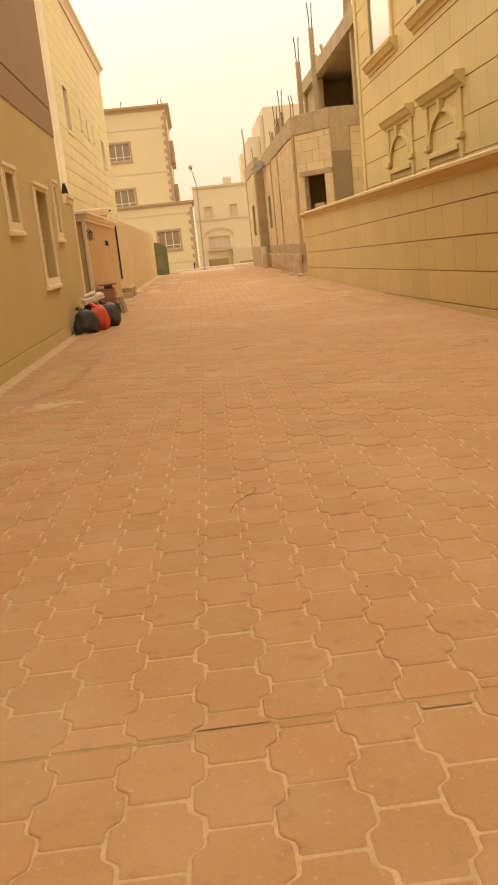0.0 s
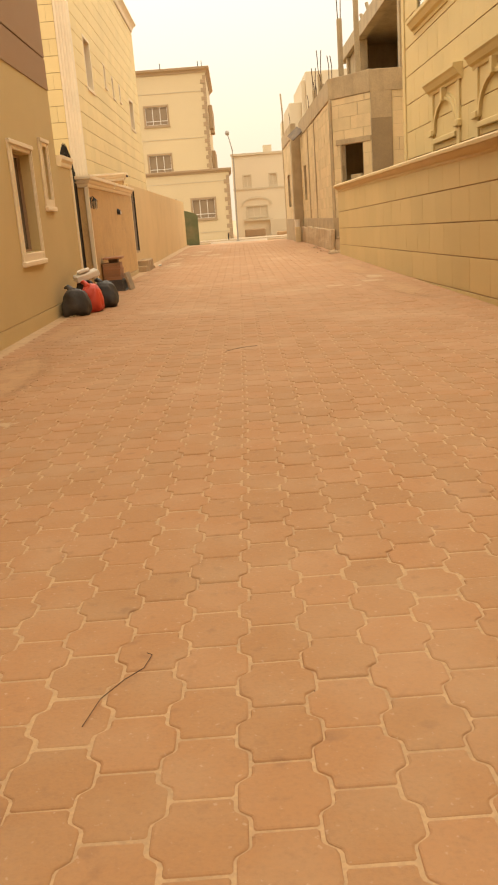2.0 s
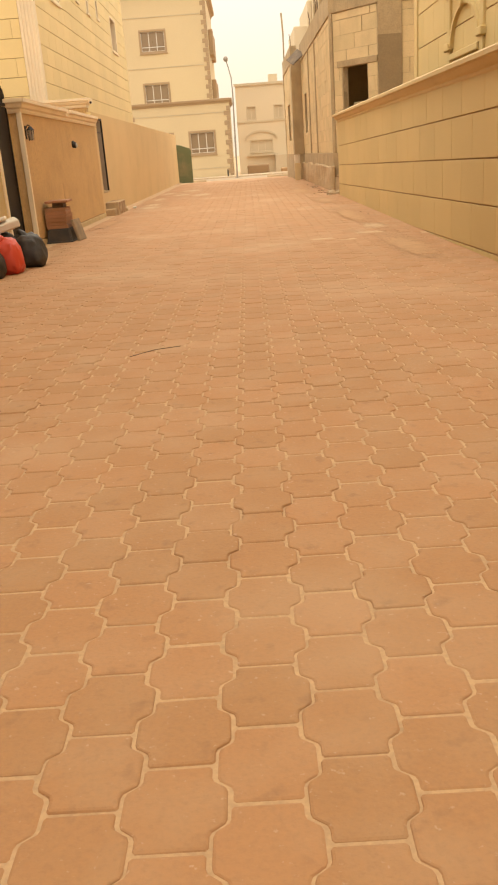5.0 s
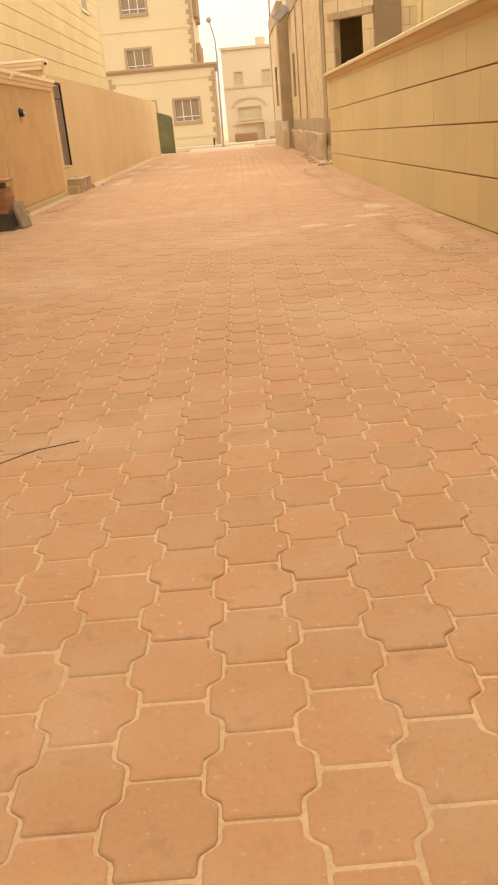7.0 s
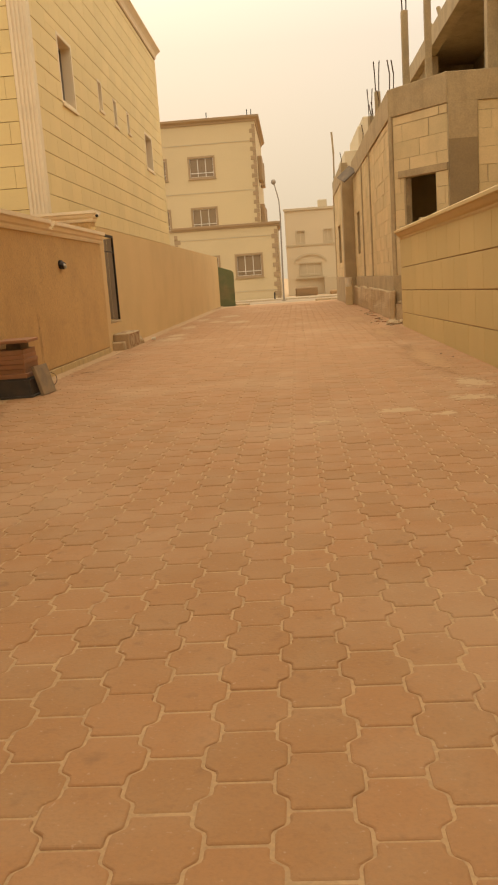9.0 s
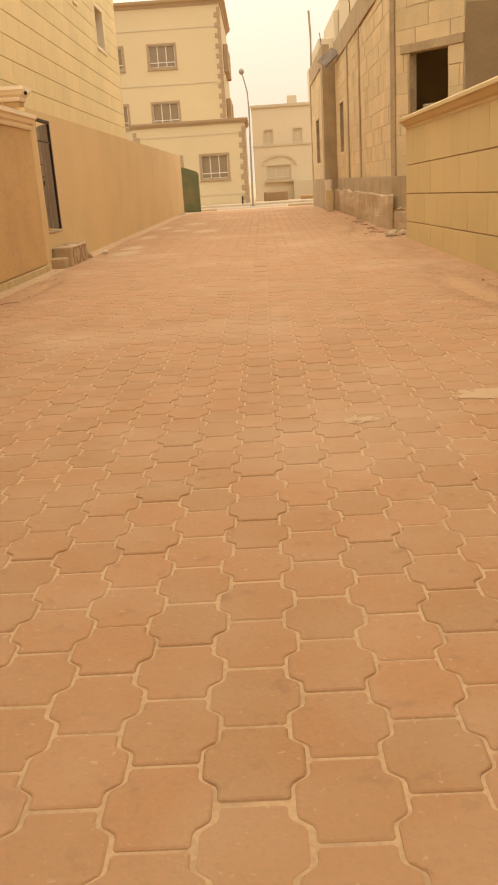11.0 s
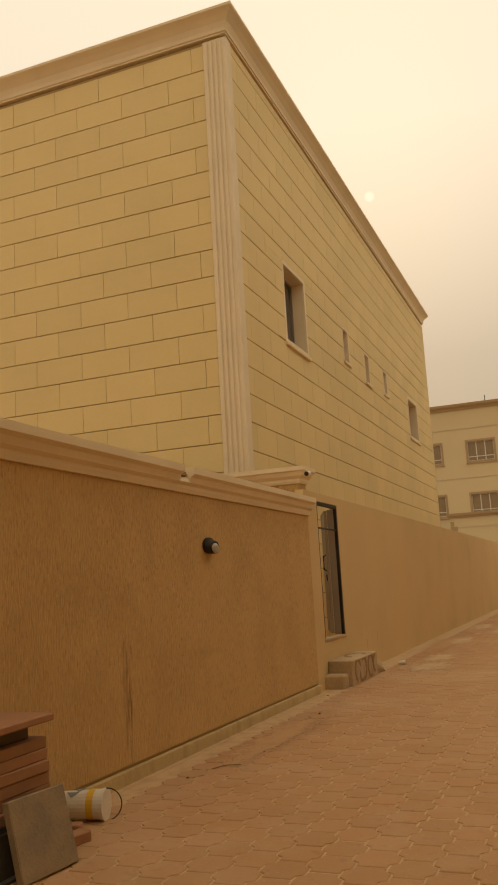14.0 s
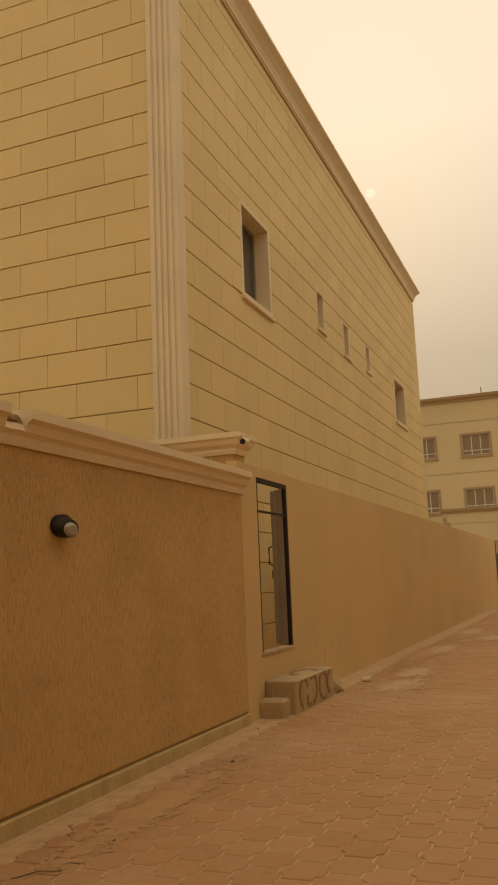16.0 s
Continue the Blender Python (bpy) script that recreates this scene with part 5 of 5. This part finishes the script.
r1 = [bm.verts.new((x * 0.88, y * 0.88, 0.27)) for x, y in lo]
for k in range(4):
    bm.faces.new((r0[k], r0[(k + 1) % 4], r1[(k + 1) % 4], r1[k]))
bm.faces.new(r1)
bm.faces.new(list(reversed(r0)))
bmesh.ops.bevel(bm, geom=bm.edges[:], offset=0.025, segments=2, affect="EDGES")
part("tub_body", bm, TUBBLACK, tub)
bm = boxes((-0.24, 0.285, -0.35, 0.35, 0.0, 0.035), bevel=0.01)
part("rim", bm, TUBBLACK, tub)
rng = random.Random(8)
z = 0.272
for k in range(6):
    t = rng.uniform(0.062, 0.076)
    bm = bmesh.new()
    box(bm, -0.235, 0.175, -0.30, 0.30, 0, t - 0.002, bevel=0.005, m=pose(-3.18 + rng.uniform(-0.01, 0.01), 21.12 + rng.uniform(-0.012, 0.012), z, 0, 0, rng.uniform(-2, 2)))
    tagged(part("board", bm, WOOD), "thick reddish board in a stack on the tub", "board", "stack of boards")
    z += t
bm = bmesh.new()
box(bm, -0.10, 0.11, -0.2, 0.2, 0, 0.085, bevel=0.006, m=pose(-3.18, 21.12, z, 0, 0, 3))
tagged(part("spacer_block", bm, DARKSTONE), "dark block between the boards of the stack", "block")
z += 0.088
bm = bmesh.new()
box(bm, -0.22, 0.23, -0.31, 0.31, 0, 0.045, bevel=0.008, m=pose(-3.18, 21.10, z, 0, 0, 3))
tagged(part("board", bm, WOOD), "top board of the stack, raised on a block", "board", "stack of boards")
bm = bmesh.new()
box(bm, -0.025, 0.025, -0.22, 0.22, 0, 0.42, bevel=0.006, m=pose(-2.80, 21.12, 0.008, 0, -15, -6))
tagged(part("leaning_slab", bm, SLAB), "dusty dark stone slab leaning against the tub", "slab")
for k, (x, y, rz) in enumerate(((-3.15, 21.78, 20), (-2.98, 21.62, 75))):
    bm = bmesh.new()
    box(bm, -0.1, 0.1, -0.05, 0.05, 0, 0.07, bevel=0.008, m=pose(x, y, 0.0, 0, 0, rz))
    tagged(part("brick", bm, WOOD), "loose reddish brick on the paving", "brick", "loose bricks")

bucket = empty("paint_bucket", (-3.2, 22.1, 0.102))
bucket.scale = (0.85, 0.85, 0.85)
tagged(bucket, "white and yellow paint bucket lying on its side", "bucket")
m = pose(0, 0, 0, 0, 90, 12)
bm = bmesh.new()
tube(bm, [m @ Vector((0, 0, -0.21)), m @ Vector((0, 0, 0.14))], [0.10, 0.115], 24)
part("bucket_body", bm, WHITEBAG, bucket, smooth=False)
bm = bmesh.new()
tube(bm, [m @ Vector((0, 0, 0.03)), m @ Vector((0, 0, 0.085))], [0.1145, 0.1165], 24, cap=False)
part("label_band", bm, YELLOW, bucket, "yellow printed band")
bm = bmesh.new()
tube(bm, [m @ Vector((0, 0, 0.1405)), m @ Vector((0, 0, 0.165))], [0.12, 0.12], 24)
part("rim", bm, WHITEBAG, bucket)
bm = bmesh.new()
for a0, a1, s0, s1 in ((0.3, 0.9, -0.1, 0.0), (1.0, 1.4, -0.14, -0.04)):
    q = [bm.verts.new(m @ Vector((0.1155 * math.cos(a) * (1 + (s + 0.21) * 0.05), 0.1155 * math.sin(a) * (1 + (s + 0.21) * 0.05), s))) for a, s in ((a0 + 2.6, s0), (a1 + 2.6, (s0 + s1) / 2), (a0 + 2.6, s1))]
    bm.faces.new(q)
bm.normal_update()
bmesh.ops.solidify(bm, geom=bm.faces[:], thickness=0.002)
part("print_mark", bm, BLUEGREY, bucket, "blue-grey printed arrows")
bm = bmesh.new()
arc = [m @ Vector((0.12 * math.cos(a), 0.12 * math.sin(a) * 0.3, 0.165 + 0.11 * math.sin(a))) for a in np.linspace(0, math.pi, 11)]
tube(bm, arc, 0.005, 5)
part("handle", bm, METAL, bucket)

# ---- litter on the lane ----
rng = random.Random(21)


def twig(pts, r, label):
    bm = bmesh.new()
    tube(bm, pts, r, 6)
    tagged(part("twig", bm, TWIG), label, "twig", "twigs")


twig([(-0.44, 10.22, 0.012), (-0.26, 10.38, 0.018), (-0.07, 10.47, 0.013)], 0.0025, "thin dry twig on the paving")
twig([(-0.80, 3.0, 0.012), (-0.765, 3.14, 0.016), (-0.70, 3.24, 0.02), (-0.645, 3.31, 0.016), (-0.625, 3.40, 0.014), (-0.645, 3.42, 0.012)], 0.0016, "thin bent wire of dry stalk on the paving")
twig([(-2.98, 23.62, 0.012), (-2.9, 23.75, 0.016), (-2.79, 23.79, 0.012)], 0.0025, "short dry twig by the wall")
bm = bmesh.new()
for k in range(80):
    y = rng.uniform(1.5, 45)
    x = rng.choice((rng.uniform(-3.3, 3.2), -3.3 + abs(rng.gauss(0, 0.3)), 3.25 - abs(rng.gauss(0, 0.25))))
    r = rng.uniform(0.003, 0.007) if y < 20 else rng.uniform(0.006, 0.014)
    vs = bmesh.ops.create_icosphere(bm, subdivisions=1, radius=r, matrix=Matrix.Translation((x, y, r * 0.5)))["verts"]
    for v in vs:
        v.co += Vector((1, 1, 0.6)) * r * 0.5 * noise.noise(v.co * 60)
tagged(part("pebbles", bm, DARKSTONE), "scattered pebbles and crumbs on the paving", "pebbles", kind="stuff")


def spill(name, x, y, rx, ry, seed, label, mat=PALE_DUST, category="cement spill", group="cement spills"):
    bm = bmesh.new()
    c = bm.verts.new((x, y, 0.0088))
    ring = []
    for k in range(40):
        a = 2 * math.pi * k / 40
        s = 1.0 + 0.8 * noise.noise(Vector((math.cos(a) * 2.2, math.sin(a) * 2.2, seed)))
        ring.append(bm.verts.new((x + rx * s * math.cos(a), y + ry * s * math.sin(a), 0.0082)))
    for k in range(40):
        bm.faces.new((c, ring[k], ring[(k + 1) % 40]))
    tagged(part(name, bm, mat), label, category, group)


for k, (x, y, rx, ry) in enumerate(((-2.6, 33.0, 0.6, 1.4), (-2.8, 36.5, 0.5, 2.2), (-2.1, 39.5, 0.8, 2.2), (-1.9, 43.5, 1.0, 2.2), (-2.6, 31.2, 0.8, 1.5), (-1.4, 38.0, 1.0, 2.0), (-2.75, 41.5, 0.6, 2.5), (2.6, 18.4, 0.6, 0.5), (2.85, 19.6, 0.4, 0.9), (1.75, 17.9, 0.45, 0.3), (2.1, 17.6, 0.3, 0.2), (0.95, 17.5, 0.22, 0.16), (-2.4, 7.3, 0.8, 0.6))):
    spill("cement_spill", x, y, rx, ry, k * 2.7, "thin pale spill of cement dust on the paving")

for k, (x, y, rx, ry) in enumerate(((-2.85, 4.0, 0.5, 3.0), (-2.75, 9.5, 0.6, 2.8), (-2.8, 13.2, 0.5, 2.0), (-2.9, 18.6, 0.5, 1.6), (-2.95, 25.6, 0.4, 2.6), (-2.9, 35.0, 0.5, 4.0), (2.85, 9.0, 0.5, 3.5), (2.8, 16.0, 0.5, 3.0), (2.85, 23.0, 0.5, 3.5), (2.8, 28.6, 0.55, 2.4), (2.5, 35.0, 0.6, 3.0))):
    spill("sand_drift", x, y, rx, ry, 50 + k * 1.7, "drift of ochre sand over the paving beside the wall", DRIFT, "sand", "sand drifts")

# dark runs of dirty water dried on the walls
STAIN = material("dried_dirt_run", (0.26, 0.15, 0.07), 0.95, grain=60, grain_amt=0.2, bump=0.2)
nt, ln = STAIN.node_tree.nodes, STAIN.node_tree.links
s_geo, s_map, s_noise, s_rng = nt.new("ShaderNodeNewGeometry"), nt.new("ShaderNodeMapping"), nt.new("ShaderNodeTexNoise"), nt.new("ShaderNodeMapRange")
s_map.inputs["Scale"].default_value = (30, 30, 4)
s_noise.inputs["Scale"].default_value, s_noise.inputs["Detail"].default_value = 1.0, 8.0
s_rng.inputs[1].default_value, s_rng.inputs[2].default_value, s_rng.inputs[4].default_value = 0.46, 0.74, 0.42
s_tr, s_mix = nt.new("ShaderNodeBsdfTransparent"), nt.new("ShaderNodeMixShader")
ln.new(s_geo.outputs["Position"], s_map.inputs["Vector"])
ln.new(s_map.outputs[0], s_noise.inputs["Vector"])
ln.new(s_noise.outputs["Fac"], s_rng.inputs[0])
ln.new(s_rng.outputs[0], s_mix.inputs[0])
ln.new(s_tr.outputs[0], s_mix.inputs[1])
ln.new(nt["Principled BSDF"].outputs[0], s_mix.inputs[2])
ln.new(s_mix.outputs[0], nt["Material Output"].inputs[0])


def dirt_run(wall, x, y, z0, z1, w, seed):
    """A thin crust of dirt that widens at its head and thins out downwards."""
    inv = wall.matrix_world.inverted() if wall.parent else Matrix.Translation(-wall.location)
    rows, steps_z = [], 12
    for k in range(steps_z + 1):
        f = k / steps_z
        ww = w * (1.0 - 0.75 * f) * min(1.0, 0.35 + f * 5) * (1 + 0.5 * noise.noise(Vector((seed, f * 6, 0))))
        mid = y + 0.04 * noise.noise(Vector((seed + 5, f * 3, 1)))
        rows.append([(x, mid + ww * u, z1 + (z0 - z1) * f) for u in (-1, -0.4, 0.4, 1)])
    bm = bmesh.new()
    vs = [[bm.verts.new(inv @ Vector((p[0] + (0.0015 if 0 < n < 3 else 0.0), p[1], p[2]))) for n, p in enumerate(r)] for r in rows]
    for a, b in zip(vs, vs[1:]):
        for n in range(3):
            bm.faces.new((a[n], a[n + 1], b[n + 1], b[n]))
    bmesh.ops.recalc_face_normals(bm, faces=bm.faces)
    part("dirt_run", bm, STAIN, wall, "dark run of dried dirt")


dirt_run(fence, XL + 0.004, 23.1, 0.14, 1.12, 0.11, 1.0)
dirt_run(fence, XL + 0.006, 23.14, 0.14, 0.8, 0.045, 4.0)
for k, (y, z0, z1, w) in enumerate(((30.75, 0.1, 0.62, 0.03), (31.1, 0.05, 0.75, 0.04), (31.5, 0.15, 0.55, 0.03), (31.85, 0.12, 0.6, 0.025))):
    dirt_run(dwall, XD + 0.004, y, z0, z1, w, k * 3.1 + 9)

# ---- stones of the walls ----
stones(side, "stone_panel", side_rects, PANEL, PANEL_I, mB, limit=240, key=lambda r: r[0])
stones(front, "stone_panel", front_rects, PANEL, PANEL_I, mBf, limit=200, key=lambda r: -r[1])
stones(rwall, "stone_panel", east_rects, FENCEPANEL, FENCEPANEL, mRf, limit=295, key=lambda r: -r[1])
stones(rwall, "stone_panel", bond(XR + 0.015, XR + 0.3, -0.375, 2.08, 0.6, 0.515, 0.01, 0.022, [(-10, 40, -1.0, -0.03)]), FENCEPANEL, FENCEPANEL, mRe)
stones(cwall, "stone_panel", c_rects, CSTONE, CSTONE_I, mC, limit=200, key=lambda r: abs(r[0] - 20) + abs(r[2] - 4))
stones(shell, "wall_block", side_blocks, BLOCK, BLOCK_I, mCs, proud=0.008, cham=0.004, limit=130, key=lambda r: r[0], jitter=0.006)
stones(shell, "wall_block", end_blocks, BLOCK, BLOCK_I, mCe, proud=0.008, cham=0.004, limit=40, key=lambda r: r[0], jitter=0.006)
stones(shell, "wall_block", corner_blocks, BLOCK, BLOCK_I, mCh, proud=0.012, cham=0.004, limit=60, jitter=0.008)
stones(shell, "wall_block", front_blocks, BLOCK, BLOCK_I, mCf, proud=0.012, cham=0.004, limit=60, key=lambda r: r[0], jitter=0.006)

# ---- paving of the lane: notched interlocking blocks ----
PX, PY, STEP = 0.2145, 0.267, 0.0193
paving = empty("pavement_lane", (0, 25, 0))
tagged(paving, "lane paved in dusty red interlocking concrete blocks with sandy joints", "paving", kind="structure")


def paver_outline(g):
    h, L = PX / 2, PY
    w, n = h + STEP - g, h - STEP - g
    q, e = L / 4, 0.016
    d = w - n
    half = [(n, -q - 1.5 * e), (n + 0.12 * d, -q - 0.7 * e), (w - 0.12 * d, -q + 0.7 * e), (w, -q + 1.5 * e)]
    right = [(n - 0.006, -L / 2 + g), (n, -L / 2 + g + 0.008)] + half + [(x, -y) for x, y in reversed(half)] + [(n, L / 2 - g - 0.008), (n - 0.006, L / 2 - g)]
    return right + [(-x, y) for x, y in reversed(right)]


def paver_mesh():
    levels = ((0.0034, -0.02), (0.0036, -0.001), (0.0070, 0.0036), (0.0130, 0.0060))
    vs = [(x, y, z) for g, z in levels for x, y in paver_outline(g)]
    n = len(paver_outline(0.0))
    fs = [tuple(range(3 * n, 4 * n))]
    for a in (0, n, 2 * n):
        for k in range(n):
            j = (k + 1) % n
            fs.append((a + k, a + j, a + n + j, a + n + k))
    return vs, fs


pv, pf = paver_mesh()
pme = bpy.data.meshes.new("paver")
pme.from_pydata(pv, [], pf)
pme.update()
pme.materials.append(PAVER)
rng = random.Random(17)
pv = np.array(pv)
field_v, field_f = [], []
count = 0
X0, Y0 = 0.7165, 7.314 + PY / 2
BAND, SLANT = 0.982, 0.0465           # where the sawn line crosses x = 0, and its slant over the lane
cut_pieces = []
for i in range(-18, 14):
    if not -3.36 < X0 + i * PX < 3.30:
        continue
    for j in range(-40, 200):
        y = Y0 + (j + (0.5 if i % 2 else 0.0)) * PY
        x = X0 + i * PX + (0.004 if y > 7.314 else 0.014) * (y - 7.314)
        if y > 60.5 or y < -7:
            continue
        line = BAND + SLANT * x
        if abs(y - line) < PY / 2:
            for a, b in ((y - PY / 2, line), (line, y + PY / 2)):
                if b - a > 0.02:
                    cut_pieces.append((x, y, a, b, line))
            continue
        tilt = (rng.gauss(0, 0.005), rng.gauss(0, 0.005))
        dz = rng.gauss(0, 0.0013)
        if -1.0 < x < 1.55 and 5.6 < y < 11.2 and count < 300:
            ob = new("paver", pme)
            ob.parent = paving
            ob.matrix_local = Matrix.Translation((x, y - 25, dz)) @ Euler((tilt[0], tilt[1], rng.gauss(0, 0.006))).to_matrix().to_4x4()
            count += 1
        else:
            p = pv.copy()
            p[:, 2] += tilt[0] * p[:, 1] - tilt[1] * p[:, 0] + dz
            base = len(field_v) * len(pv)
            field_v.append(p + np.array((x, y - 25, ground_z(y))))
            field_f += [tuple(base + k for k in f) for f in pf]
ob = mesh_part("paver_field", np.concatenate(field_v).tolist(), field_f, PAVER_I, paving)
ob["kind"] = "stuff"
# solid dark strip that paints the shadow inside the open joint
bm = bmesh.new()
box(bm, -3.37, 3.30, -0.0055, 0.0055, -0.02, 0.0024)
for v in bm.verts:
    v.co.y += BAND + SLANT * v.co.x - 25
part("open_joint", bm, JOINT, paving, "dark strip painted as the shade in the open joint between two fields of paving")
# cut course across the lane where two fields meet: the blocks sawn off along one straight line


def sawn(ring, lo, hi):
    """The outline between two straight cuts."""
    for edge, sign in ((lo, 1), (hi, -1)):
        out = []
        for p, q in zip(ring, ring[1:] + ring[:1]):
            inside = sign * (p[1] - edge) >= 0
            if inside:
                out.append(p)
            if inside != (sign * (q[1] - edge) >= 0):
                f = (edge - p[1]) / (q[1] - p[1])
                out.append((p[0] + f * (q[0] - p[0]), edge))
        ring = out
    return ring


for x, y, a, b, line in cut_pieces:
    lo, hi = a - y + (0.007 if a == line else 0.0), b - y - (0.007 if b == line else 0.0)
    low, top = sawn(paver_outline(0.0045), lo, hi), sawn(paver_outline(0.009), lo + 0.003, hi - 0.003)
    bm = bmesh.new()
    rings = [[bm.verts.new((px + x, py + y - 25, z)) for px, py in ring] for ring, z in ((low, -0.02), (low, 0.002), (top, 0.006))]
    bm.faces.new(rings[2])
    n = len(low)
    for k in range(n):
        bm.faces.new((rings[0][k], rings[0][(k + 1) % n], rings[1][(k + 1) % n], rings[1][k]))
        if len(top) == n:
            bm.faces.new((rings[1][k], rings[1][(k + 1) % n], rings[2][(k + 1) % n], rings[2][k]))
    bmesh.ops.recalc_face_normals(bm, faces=bm.faces)
    part("cut_paver", bm, PAVER, paving)
for nm, x0, x1 in (("edge_strip", XL - 0.05, -3.372), ("edge_strip", 3.31, XR + 0.01)):
    bm = bmesh.new()
    box(bm, x0, x1, -7 - 25, 58 - 25, -0.02, 0.003)
    part(nm, bm, SAND, paving, "sandy cement strip along the wall")
